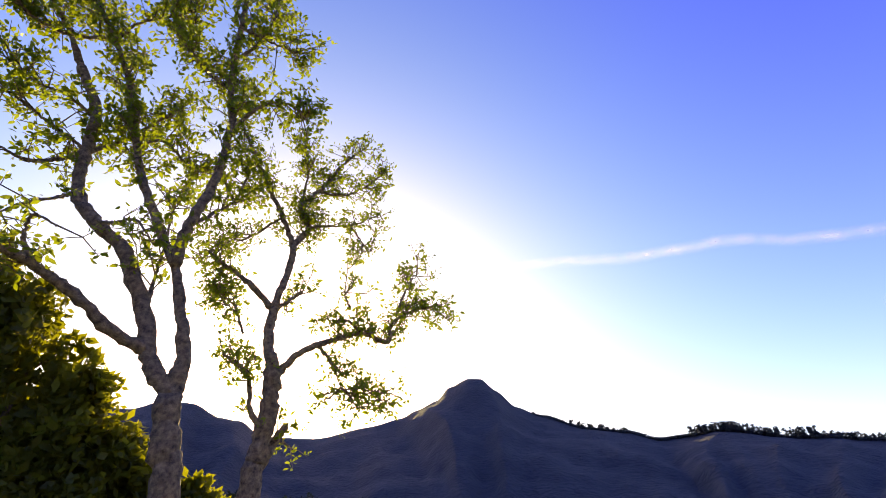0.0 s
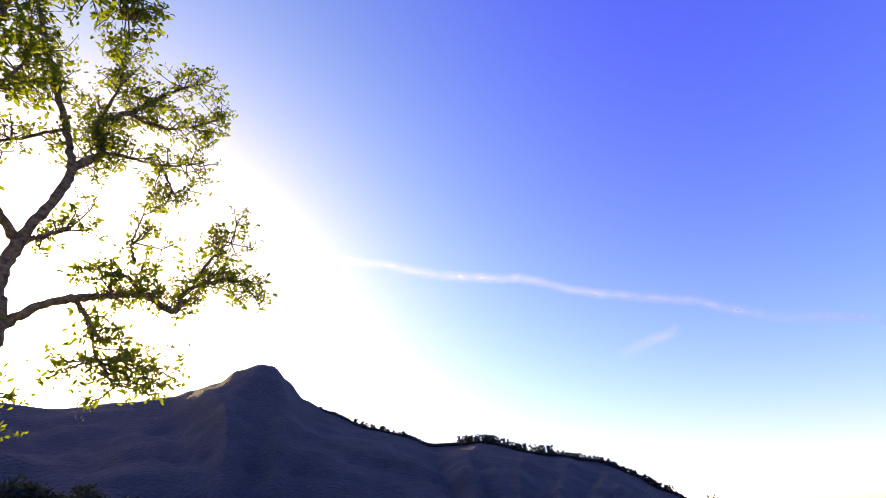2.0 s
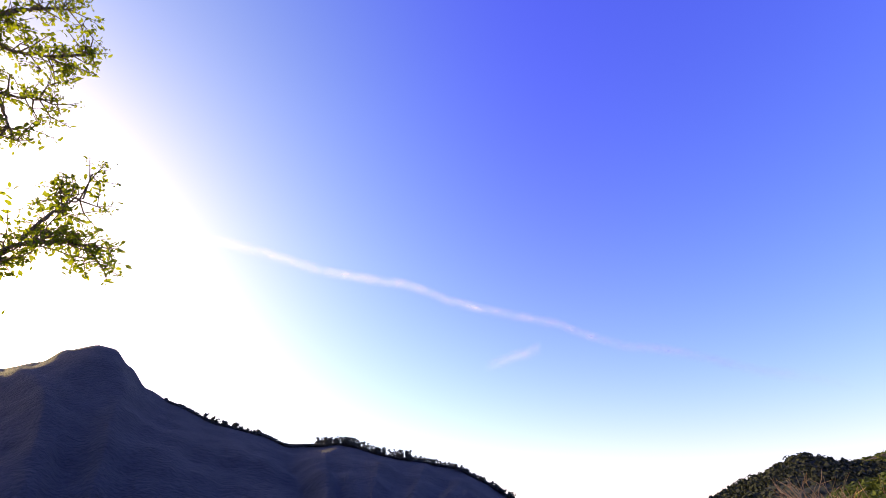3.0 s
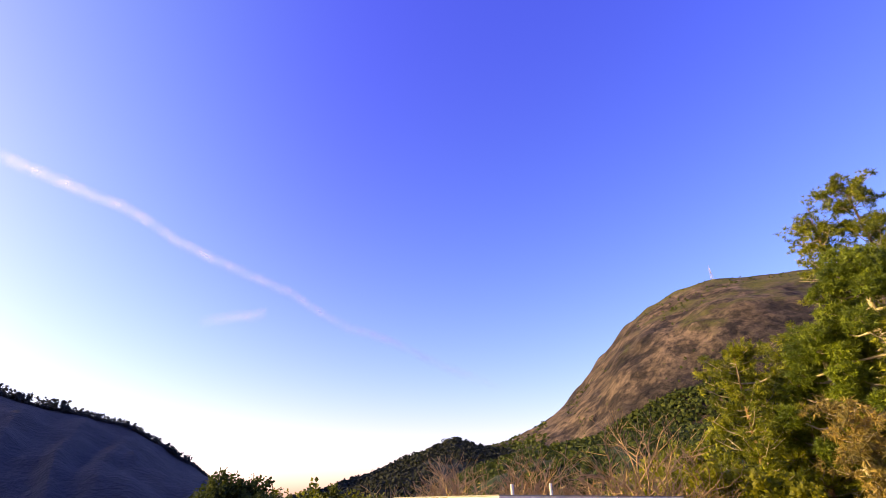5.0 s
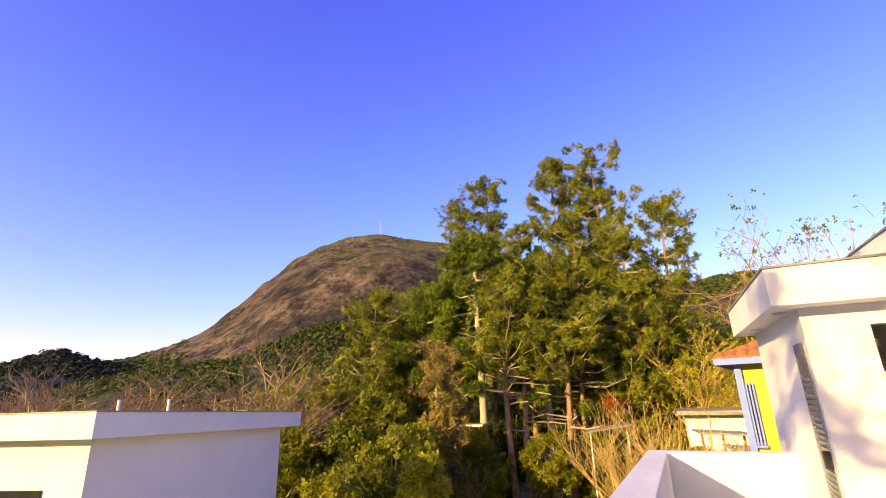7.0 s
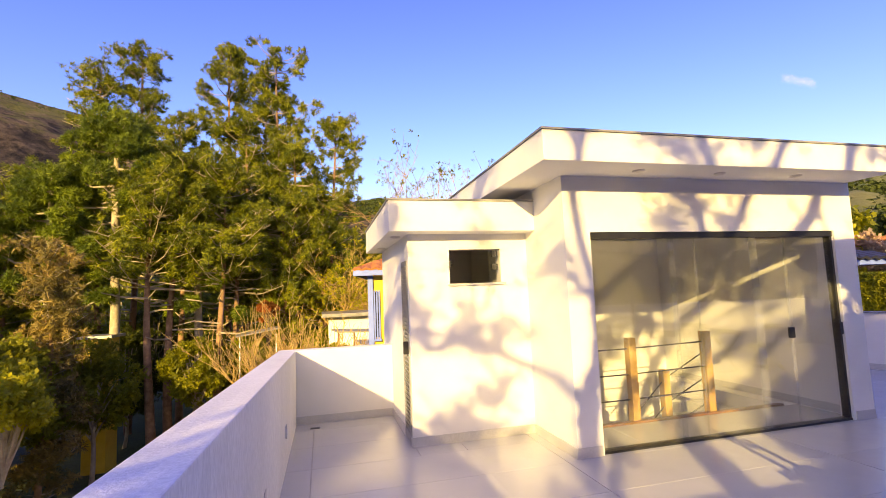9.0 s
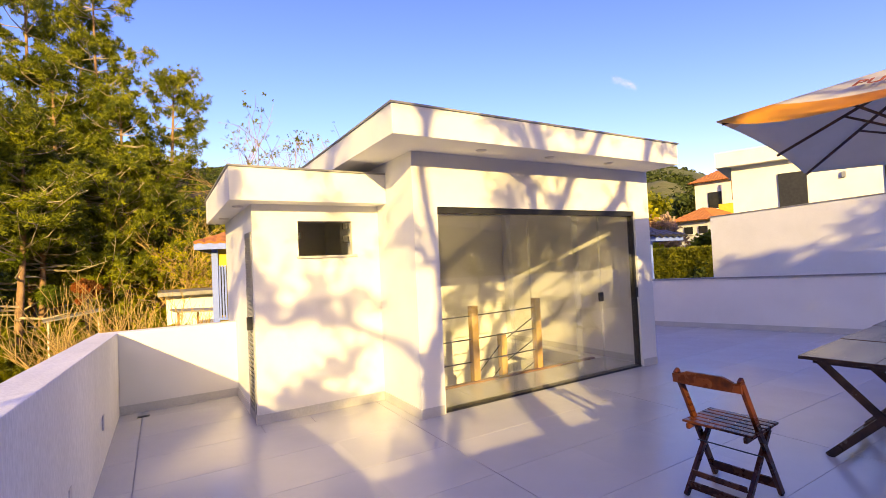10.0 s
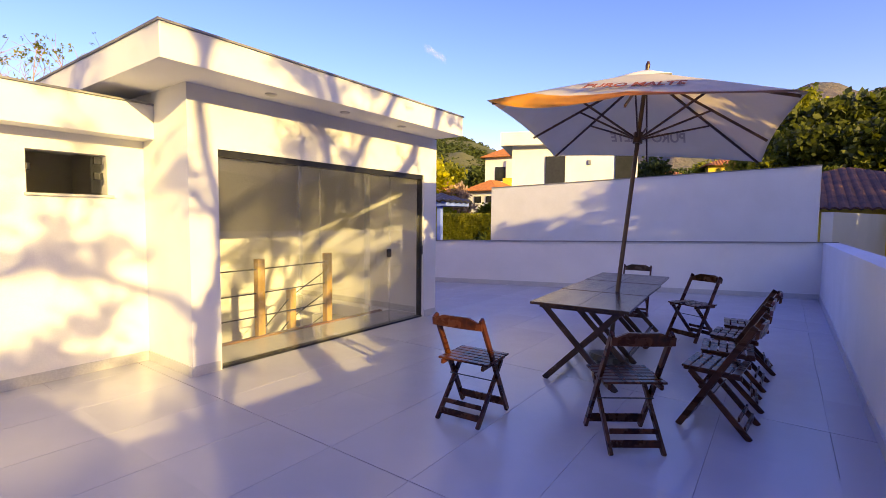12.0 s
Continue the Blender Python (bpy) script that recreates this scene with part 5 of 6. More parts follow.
EAST = [(-46, 7.4), (-50, 8.8), (-53.4, 9.2), (-56.2, 9.4), (-58.5, 8.6), (-60.9, 7.4), (-66, 6.0), (-76, 5.2), (-90, 5.0), (-104, 5), (-115, 4.5)]
FAREAST = [(-70, 5.0), (-80, 8.0), (-86, 11.0), (-89.9, 12.4), (-91.6, 12.9), (-93.1, 12.7), (-95.3, 11.4), (-96.7, 11.7), (-99, 11.9), (-104, 10), (-115, 8), (-125, 6)]
mountain("hill_east", "green and tawny sunlit hillside beyond the houses", EAST, 520, 300, surface("hill_pasture", (0.05, 0.075, 0.02), (0.15, 0.135, 0.04), 0.012, 0.2, 0.95, 0.5, distance=2.0), 8, 0.6, 0.8, 9, -6)
forest_on("forest", "woods over the sunlit eastern hill", EAST, 520, 300, 0.3, 1.0, 7000, 4.6, FOREST, 28, 0.8, -6)
# greyer than the near hill: distance haze is mixed into its colours
mountain("mountain_east", "far mountain with a bare tawny summit, greyed for haze", FAREAST, 1500, 700, surface("haze_greyed_mountain", (0.05, 0.065, 0.05), (0.15, 0.125, 0.09), 0.006, 0.06, 0.95, 0.8, distance=10.0), 14, 0.5, 0.8, 12, -20, 40)
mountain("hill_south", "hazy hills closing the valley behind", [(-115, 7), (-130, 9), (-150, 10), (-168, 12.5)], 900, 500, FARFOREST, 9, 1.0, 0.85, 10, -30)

# lattice mast on the dome
mast = thing("radio_mast", "red and white lattice radio mast on the summit", "mast", bearing(31.95, 19.0, 612))
for sx in (-1, 1):
    for sy in (-1, 1):
        part("leg", beam((sx * 1.6, sy * 1.6, -2), (sx * 0.4, sy * 0.4, 20), 0.16, 0.16), MASTSTEEL, mast)
for k in range(7):
    z, w = 2.8 * k, 1.6 - 1.2 * k / 7.5
    for sx in (-1, 1):
        part("brace", beam((sx * w, -w, z), (sx * w * 0.85, w * 0.85, z + 2.6), 0.1, 0.1), MASTSTEEL, mast)
        part("brace", beam((-w, sx * w, z), (w * 0.85, sx * w * 0.85, z + 2.6), 0.1, 0.1), MASTSTEEL, mast)
part("antenna", beam((0, 0, 19), (0, 0, 24), 0.14, 0.14), MASTSTEEL, mast)


# ---- trees and bushes round the terrace ----
def at_base(az, d, z):
    p = bearing(az, 0, d)
    return (p.x, p.y, z)


# the dark bush and hedge beside the terrace on the sunny side
# the last two stand unseen, added to shade the boundary wall and long house
for x, y, top, r, s in [(-1.95, -7.4, 2.75, 0.5, 40), (-1.3, -7.5, 2.9, 0.6, 44), (-0.8, -7.4, 3.2, 0.75, 42), (-0.2, -7.5, 3.9, 0.95, 39), (0.55, -7.4, 4.7, 1.25, 41), (1.5, -7.4, 5.3, 1.6, 43), (3.0, -7.5, 5.4, 1.8, 45), (4.8, -7.6, 5.5, 1.9, 46), (6.7, -7.6, 5.7, 2.0, 47), (8.7, -7.7, 6.1, 2.2, 48), (11.0, -7.9, 6.3, 2.4, 49), (13.6, -8.4, 6.4, 2.6, 50), (16.4, -9.4, 6.6, 2.8, 51), (19.8, -10.2, 6.8, 3.0, 52)]:
    h = top - GROUND
    near = x < 2
    leafy_tree("dense_tree", "dense dark evergreen tree with small backlit leaves", (x, y, GROUND), h * 0.25, r, h * 0.72, BUSHLEAF, s, 56, 40 if near else 22, 0.235 if near else 0.31, SPRAY, BARK, 0.12, loose=0.85)
# second row, out of sight: added only to make the cast shade solid
for x, y, top, r, s in [(2.6, -10.6, 6.0, 1.9, 53), (5.6, -10.6, 6.1, 2.1, 54), (8.9, -10.8, 6.5, 2.3, 55), (12.2, -11.2, 6.8, 2.5, 56), (15.8, -12.2, 7.0, 2.8, 57), (19.6, -13.2, 7.2, 3.0, 58)]:
    leafy_tree("dense_tree", "unseen dense evergreen tree added behind the boundary row for shade", (x, y, GROUND), 2.4, r, top - GROUND - 2.7, BUSHLEAF, s, 40, 24, 0.48, SPRAY, BARK, 0.14, loose=0.85)

# far tree heads in the valley
for k, (az, d, el, r) in enumerate([(152, 70, 5.4, 4), (156.5, 75, 5.2, 4.5), (160, 70, 5.6, 4.5), (148, 80, 4.9, 4), (164, 65, 5.4, 4), (145, 85, 3.9, 4), (86.4, 34, 1.9, 2.6), (82.5, 36, 0.6, 2.2), (76.4, 26, 0.6, 3.0), (71.5, 32, -0.4, 2.4), (89.5, 36, 0.2, 2.4)]):
    top = bearing(az, el, d)
    g = ground_z(top.x, top.y)
    hh = top.z - g
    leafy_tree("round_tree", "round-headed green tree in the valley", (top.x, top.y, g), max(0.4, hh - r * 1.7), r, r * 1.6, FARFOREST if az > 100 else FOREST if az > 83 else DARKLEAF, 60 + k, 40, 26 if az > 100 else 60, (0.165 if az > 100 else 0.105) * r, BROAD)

# conifers north of the terrace: bearing, distance, top elevation, reach, share of bare trunk, tufts, lean
for k, (az, d, el, reach, bare, tufts, lean) in enumerate([
        (19.0, 33, 25.0, 2.0, 0.5, 3000, (0.3, 0)), (10.4, 32, 26.6, 2.2, 0.45, 3800, (0.2, 0.2)), (4.6, 31, 26.2, 2.5, 0.42, 4400, (-0.2, 0)), (21.8, 32, 22.6, 1.8, 0.5, 2600, (-0.2, 0)),
        (6.6, 33, 24.0, 1.8, 0.5, 2600, (0.2, 0.1)), (-0.7, 30, 20.4, 1.9, 0.4, 3000, (0.4, 0)), (14.6, 31, 19.0, 2.2, 0.45, 3200, (-0.3, 0)), (8.6, 30, 20.0, 1.9, 0.45, 2800, (0.2, 0)), (3.2, 29, 17.6, 2.0, 0.42, 3000, (0.2, 0)),
        (33.0, 28, 11.8, 1.9, 0.4, 2800, (0.2, 0)), (17.4, 25, 12.4, 2.4, 0.62, 2800, (-0.2, 0)), (15.7, 26, 14.5, 2.3, 0.62, 2800, (0.2, 0)), (11.2, 25.5, 13.4, 2.4, 0.6, 3000, (0.2, 0)), (9.9, 27, 10.8, 2.0, 0.6, 2200, (0.3, 0)),
        (4.6, 28, 11.0, 2.3, 0.5, 2800, (0.2, 0)), (0.2, 29, 11.6, 2.3, 0.42, 3000, (0.2, 0)), (28.5, 30, 11.0, 2.1, 0.4, 2600, (0.2, 0))]):
    top = bearing(az, el, d)
    g = ground_z(top.x, top.y)
    pine("pine_tree", "tall slender pine with open yellow-green needle clusters", (top.x, top.y, g), top.z - g, 80 + k, NEEDLE, reach, bare, int(tufts * 1.15), 0.27, lean, 20, 0.19)
for k, (az, d, el, reach, heads) in enumerate([(20.6, 27, 19.4, 2.7, 34), (25.6, 28, 13.4, 2.4, 26), (13.2, 27, 9.0, 2.2, 18)]):
    top = bearing(az, el, d)
    g = ground_z(top.x, top.y)
    araucaria("araucaria with dense rounded needle clumps and pale bare boughs", (top.x, top.y, g), top.z - g, 95 + k, reach, heads)
pine("dry_conifer", "dry straw-coloured conifer with fine drooping needles", at_base(25.6, 22, -5.6), 9.2, 99, DRYLEAF, 1.15, 0.08, 2600, 0.26, (0, 0), 26, 0.1)
# undergrowth below them
for k, (az, d, el, r, m_) in enumerate([(41, 26, 1.2, 2.6, GREENLEAF), (37, 25, 2.5, 2.6, GREENLEAF), (45, 30, 0.0, 2.6, GREENLEAF), (33, 24, 0.5, 2.4, GREENLEAF), (29, 21, -2.5, 2.0, GREENLEAF), (13.2, 24, -4.0, 1.3, GREENLEAF), (8, 26, -4.0, 2.0, GREENLEAF), (19.5, 30, -2.6, 2.0, DARKLEAF), (22, 24, -3.4, 1.7, GREENLEAF), (13, 32, -1.5, 2.4, DARKLEAF), (17, 34, 0.0, 2.6, DARKLEAF), (4, 30, 4.5, 3.4, GREENLEAF), (-3.0, 34, 6.5, 3.4, GREENLEAF), (-8, 34, 5.8, 3.4, GREENLEAF), (36, 18, -6.0, 1.8, GREENLEAF), (44, 20, -3.5, 2.0, GREENLEAF), (28.2, 14, -5.6, 0.75, YELLOWLEAF), (0, 22, -4.5, 1.6, GREENLEAF), (14, 40, 3, 4.2, GREENLEAF), (20, 42, 4, 4.2, GREENLEAF), (8, 42, 3, 4.2, GREENLEAF), (26, 32, 6, 3.2, GREENLEAF), (39, 33, 3.4, 2.8, NEEDLE), (34.5, 34, 5.0, 2.8, NEEDLE), (30, 31, 3.6, 2.6, GREENLEAF), (43, 34, 2.6, 2.4, GREENLEAF), (36, 21, -2.0, 1.6, NEEDLE), (31, 19, -3.2, 1.5, GREENLEAF), (40, 21, -2.6, 1.6, GREENLEAF)]):
    top = bearing(az, el, d)
    g = ground_z(top.x, top.y)
    lab = "small bright yellow-green shrub" if m_ is YELLOWLEAF else "leafy green bush under the pines"
    leafy_tree("shrub", lab, (top.x, top.y, g), max(0.3, (top.z - g) - r * 1.9), r, r * 1.8, m_, 120 + k, 36, 42, 0.095 * r + 0.1, SPRAY, PALEBARK, 0.09, "shrub")
# a far block of flats and a rusty bush between the pines
ft = bearing(7.4, 1.2, 75)
fl = thing("far_flats", "small pale block of flats far between the trees", "building", (ft.x, ft.y, 0))
part("wall", box((-1.4, 0, -6), (1.4, 4, ft.z + 1.0)), WALL, fl)
for k in range(4):
    part("balcony", box((-1.5, -0.4, ft.z - 2.2 + k * 0.9), (1.5, 0.0, ft.z - 1.9 + k * 0.9)), COPING, fl)
rb = bearing(6.2, 1.0, 26)
leafy_tree("rusty_shrub", "small rust-red leafed treetop among pines", (rb.x, rb.y, ground_z(rb.x, rb.y)), 6.0, 0.55, 1.0, RUSTLEAF, 211, 14, 90, 0.12, SPRAY, BARK, 0.06)

# leafless trees
for k, (az, d, h, mat_) in enumerate([(62, 27, 10.4, TWIG), (57.5, 26, 9.8, TWIG), (53.5, 25, 10.2, TWIG), (49.5, 26, 10.4, TWIG), (46, 25, 11.2, TWIG), (43, 27, 10.0, TWIG), (66, 28, 8.6, TWIG), (60, 24, 8.4, TWIG), (51.5, 23, 8.8, TWIG), (55.5, 28, 10.0, TWIG), (64, 25, 8.6, TWIG), (48, 24, 9.4, TWIG), (44.5, 23, 9.0, TWIG), (59, 29, 10.6, TWIG), (41, 26, 8.6, TWIG)]):
    bare_tree("bare_tree", "leafless brown tree with fine twigs", at_base(az, d, -5.6), h * 0.98, 150 + k, mat_, 3, 6, 0.62, 0.16, 0.42)
for k, (az, d, h) in enumerate([(3.5, 14, 6.9), (1.2, 14.5, 7.2), (5.0, 15, 6.2), (2.2, 13.5, 6.6), (6.5, 15.5, 5.2), (0.2, 16, 6.0)]):
    bare_tree("bare_shrub", "golden leafless shrub with upright thin stems", at_base(az, d, -4.6), h, 170 + k, GOLDTWIG, 3, 5, 0.42, 0.055, 1.2)
bare_tree("bare_tree", "tall bare pale tree with a few leaves high up", at_base(-8.6, 24, -5.0), 15.4, 188, TWIG, 3, 6, 0.75, 0.14, 0.3, GREENLEAF, 700)
for k, (az, d, h) in enumerate([(-4.4, 27, 9.6), (-2.0, 29, 8.8), (-6.4, 28, 10.0)]):
    bare_tree("bare_tree", "golden tree with a few yellow leaves behind the annex", at_base(az, d, -4.8), h, 182 + k, GOLDTWIG, 3, 6, 0.6, 0.11, 0.5, YELLOWLEAF, 500)


# ---- neighbouring buildings ----
def wall_box(origin, ex, ey, lx, ly, z0, z1, bm=None, bevel=0.0):
    o, ex, ey = Vector(origin), Vector(ex).normalized(), Vector(ey).normalized()
    return prism([tuple(o), tuple(o + ex * lx), tuple(o + ex * lx + ey * ly), tuple(o + ey * ly)], z0, z1, bm, bevel)


# white flat-roofed block to the north-west
E1, E2 = Vector((-2.0, 6.5)).normalized(), Vector((-6.5, -2.0)).normalized()
C = Vector((-7.3, 4.33))
nb = thing("neighbour_block", "white rendered block with a flat overhanging roof", "building", (0, 0, 0))


def fallen(bm):
    """The block's top falls gently towards its far end, to drain."""
    for v in bm.verts:
        if v.co.z > 0.9:
            v.co.z -= 0.03 * (Vector((v.co.x, v.co.y)) - C).dot(E1)
    return bm


part("wall", fallen(wall_box(C + E1 * 0.28 + E2 * 0.25, E1, E2, 5.7, 2.05, -5.5, 1.26)), WALL, nb)
part("roof", fallen(wall_box(C, E1, E2, 6.6, 2.62, 1.262, 1.60, None, 0.006)), WALL, nb, "flat white roof slab")
part("flashing", fallen(wall_box(C - E1 * 0.015 - E2 * 0.015, E1, E2, 6.63, 2.65, 1.601, 1.618)), COPING, nb)
w0 = C + E1 * 0.25 + E2 * 0.85
part("window", wall_box(w0, E1, E2, 0.03, 1.2, -0.6, 0.62), DARKGLASS, nb, "dark glass window band")
for a in (2.0, 3.3):
    q = C + E1 * a + E2 * 1.4
    part("pipe", tube([(q.x, q.y, 1.45), (q.x, q.y, 1.78)], [0.032, 0.032], 10), STEEL, nb, "pale vent pipe")

# tall white wall beyond the terrace end, and the modern house behind it
tw = prism(strip((12.40, -0.66), (13.30, 7.58), 0.2), -4.5, 2.69, None, 0.006)
tc = prism(strip((12.38, -0.67), (13.28, 7.61), 0.24), 2.691, 2.71)
for v in list(tw.verts) + list(tc.verts):
    if v.co.z > 0:
        v.co.z -= 0.021 * (v.co.y + 0.6)
solid("garden_wall", tw, WALL, "tall white rendered boundary wall", "wall", "structure")
solid("trim", tc, COPING, "thin dark coping on the tall wall", "coping", "structure")
solid("garden_wall", prism([(12.66, -0.72), (21.0, -3.4), (21.0, -3.6), (12.66, -0.92)], -4.5, 1.75, None, 0.006), WALL, "white rendered boundary wall running on from the corner", "wall", "structure")


def gable_roof(name, parent, lo, hi, z, rise, tile, over=0.35):
    """A hipped clay-tile roof with rolled tile rows."""
    cx, cy = (lo[0] + hi[0]) / 2, (lo[1] + hi[1]) / 2
    x0, y0, x1, y1 = lo[0] - over, lo[1] - over, hi[0] + over, hi[1] + over
    along_x = (x1 - x0) >= (y1 - y0)
    half = min(x1 - x0, y1 - y0) / 2
    r0, r1 = ((x0 + half, cy), (x1 - half, cy)) if along_x else ((cx, y0 + half), (cx, y1 - half))
    eave = [(x0, y0), (x1, y0), (x1, y1), (x0, y1)]
    ends = [(r0, r0), (r0, r1), (r1, r1), (r1, r0)] if not along_x else [(r0, r1), (r1, r1), (r1, r0), (r0, r0)]
    bm = bmesh.new()
    for k in range(4):
        a, b = Vector((*eave[k], z)), Vector((*eave[(k + 1) % 4], z))
        ta, tb = Vector((*ends[k][0], z + rise)), Vector((*ends[k][1], z + rise))
        ln = (b - a).length
        n = max(3, int(ln / 0.22))
        m = 4
        rows = []
        nrm = (b - a).cross(ta - a).normalized()
        for i in range(n * m + 1):
            u = i / (n * m)
            bump = 0.05 * abs(math.sin(math.pi * i / m))
            foot = a.lerp(b, u) + nrm * bump
            d1 = (ta - a).dot((b - a).normalized())
            d2 = ln - (tb - a).dot((b - a).normalized())
            s = u * ln
            lim = 1.0
            if d1 > 1e-6:
                lim = min(lim, s / d1)
            if d2 > 1e-6:
                lim = min(lim, (ln - s) / d2)
            up = (ta - a) - (b - a).normalized() * d1
            rows.append((bm.verts.new(foot), bm.verts.new(a.lerp(b, u) + up * lim + nrm * bump)))
        for p, q in zip(rows, rows[1:]):
            bm.faces.new((p[0], q[0], q[1], p[1]))
    ob = part(name, bm, tile, parent, "ribbed clay-tile roof")
    ob.modifiers.new("tile", "SOLIDIFY").thickness = 0.05
    return ob


def tiled_house(label, lo, hi, z0, z1, rise, wall, windows, rz=0.0, at=(0, 0), tile=None):
    h = thing("house", label, "house", (at[0], at[1], 0), rz)
    part("wall", box((lo[0], lo[1], z0), (hi[0], hi[1], z1)), wall, h)
    gable_roof("roof", h, lo, hi, z1, rise, tile or TERRACOTTA)
    for x0, x1, a, b in windows:       # on the face towards the terrace (low x)
        w = part("window", box((lo[0] - 0.05, x0, a), (lo[0] - 0.02, x1, b)), DARKGLASS, h, "dark window")
        part("sill", box((lo[0] - 0.1, x0 - 0.05, a - 0.06), (lo[0] - 0.02, x1 + 0.05, a)), WALL, w)
    return h


# modern white house
mh = thing("house", "modern white house with flat roof and dark shutter", "house", (0, 0, 0))
A, B = bearing(-62.6, 0, 22.5), bearing(-76.6, 0, 22.5)
ex = Vector((B.x - A.x, B.y - A.y)).normalized()
ey = Vector((-ex.y, ex.x)) * -1
ey = ey if ey.x > 0 else -ey
L = (B - A).length
part("wall", wall_box((A.x, A.y), ex, ey, L, 6, -1, 4.9), WALL, mh)
part("roof", wall_box(Vector((A.x, A.y)) - ex * 0.5 - ey * 0.4, ex, ey, L * 0.55, 6.6, 4.9, 5.5), WALL, mh, "flat white roof slab")
part("shutter", wall_box(Vector((A.x, A.y)) + ex * (L * 0.28) - ey * 0.06, ex, ey, L * 0.16, 0.05, 2.6, 4.4), BLACK, mh, "dark louvred shutter")
part("window", wall_box(Vector((A.x, A.y)) + ex * (L * 0.83) - ey * 0.05, ex, ey, L * 0.15, 0.04, 2.6, 4.5), DARKGLASS, mh, "dark green glass")
part("wall_lamp", wall_box(Vector((A.x, A.y)) + ex * (L * 0.62) - ey * 0.1, ex, ey, 0.12, 0.1, 4.0, 4.2), LOUVRE, mh)

# tiled houses uphill
p = bearing(-62.3, 0, 40)
tiled_house("white two-storey house with a clay-tile roof and yellow balcony", (0, 0), (7, 5), 1.0, 6.6, 1.6, WALL, [(0.6, 1.5, 4.6, 5.8), (3.2, 4.1, 4.6, 5.8)], 10, (p.x, p.y - 3))
bal = thing("balcony_rail", "yellow balcony front on the tiled house", "balcony", (p.x - 0.6, p.y - 1.2, 0), 10)
part("panel", box((-0.5, 0.3, 3.9), (-0.4, 1.3, 4.8)), YELLOW, bal)
part("post", box((-0.5, 0.3, 5.0), (-0.38, 0.42, 6.6)), SILLWOOD, bal)
p = bearing(-58.9, 0, 36)
tiled_house("small white outhouse with a clay-tile roof", (0, 0), (4, 2.6), 1.0, 3.6, 0.9, WALL, [(0.3, 0.9, 2.7, 3.2), (1.3, 1.9, 2.7, 3.2)], 0, (p.x, p.y - 1.3))
p = bearing(-95.5, 0, 17)
tiled_house("long house with a broad dark clay-tile roof", (0, 0), (9, 9), -2.5, 1.9, 1.5, YELLOW, [(1.5, 2.6, 0.2, 1.4)], 0, (p.x, p.y - 4.6), AGEDTILE)
p = bearing(-88.3, 0, 46)
tiled_house("red-roofed house among the trees", (0, 0), (7, 7), 0, 6.0, 1.6, YELLOW, [(1, 2, 3.6, 4.8), (4, 5, 3.6, 4.8)], 15, (p.x, p.y - 3))
p = bearing(-80.0, 0, 55)
tiled_house("white house far among trees", (0, 0), (7, 8), 0, 5.6, 1.4, WALL, [(1, 2, 3.6, 4.6), (4, 5, 3.6, 4.6)], 10, (p.x, p.y - 3))

# low blue-trimmed shed by the terrace's far corner
p = bearing(-53.0, 0, 13.2)
sh = thing("garden_kiosk", "small kiosk with dark tiled roof and blue posts", "kiosk", (p.x, p.y, 0))
gable_roof("roof", sh, (0, -0.5), (0.9, 0.6), 2.0, 0.22, BLACK, 0.2)
for x, y in ((0.05, -0.3), (0.05, 0.5)):
    part("post", box((x - 0.06, y - 0.06, -4), (x + 0.06, y + 0.06, 2.0)), BLUE, sh)
part("valance", box((-0.12, -0.62, 1.88), (1.02, 0.72, 2.0)), BLUE, sh)

# blue and yellow house behind the annex
by = thing("house", "small yellow house with blue trim and clay-tile roof", "house", (1.0, 12.25, 0), -11)
part("wall", box((0.02, 0, -4.5), (4.8, 5, 2.27)), YELLOW, by)
gable_roof("roof", by, (-0.02, -0.1), (4.9, 5.1), 2.28, 1.1, TERRACOTTA, 0.3)
part("fascia", box((-0.32, -0.39, 2.13), (5.2, -0.33, 2.27)), BLUE, by, "blue fascia board")
part("fascia", box((-0.32, -0.33, 2.13), (-0.26, 5.4, 2.27)), BLUE, by, "blue fascia board")
part("soffit", box((-0.26, -0.33, 2.21), (4.9, 0.0, 2.24)), SILLWOOD, by, "brown boarded soffit")
for x, w in ((0.0, 0.13), (0.56, 0.34)):
    part("post", box((x, -0.1, -4.5), (x + w, 0.0, 2.205)), BLUE, by, "pale blue corner post")
wi = part("window", box((0.16, -0.03, 0.6), (0.27, -0.004, 1.72)), DARKGLASS, by)
for x in (0.14, 0.2, 0.26):
    part("frame", box((x, -0.07, 0.55), (x + 0.035, -0.02, 1.76)), BLUE, wi, "blue frame")
part("sill", box((0.132, -0.12, 0.5), (0.32, -0.02, 0.55)), BLUE, wi)

# low walls and sheds past the parapet
p = bearing(-3.5, 0, 22)
ls = thing("low_outbuilding", "low pale grey outbuilding with a corrugated roof", "outbuilding", (p.x, p.y, 0))
part("wall", box((-1.2, 0, -5), (3.5, 3, 0.75)), WALL, ls)
part("roof", box((-1.5, -0.5, 0.75), (3.8, 3.4, 0.9)), LOUVRE, ls, "grey sheet roof")
p = bearing(-3.2, 0, 19)
gz = thing("garden_shelter", "small open shelter with a dark sheet roof on posts", "shelter", (p.x, p.y, 0))
part("roof", beam((-0.75, 0, 0.34), (0.75, 0.2, 0.26), 1.5, 0.06), COPING, gz, "dark sheet roof")
for x in (-0.6, 0.0, 0.6):
    part("post", box((x - 0.035, 0.0, -5.3), (x + 0.035, 0.07, 0.26)), SILLWOOD, gz)
p = bearing(7.3, 0, 24)
ls = thing("low_shed", "small shed with a sloping pale sheet roof", "shed", (p.x, p.y, 0))
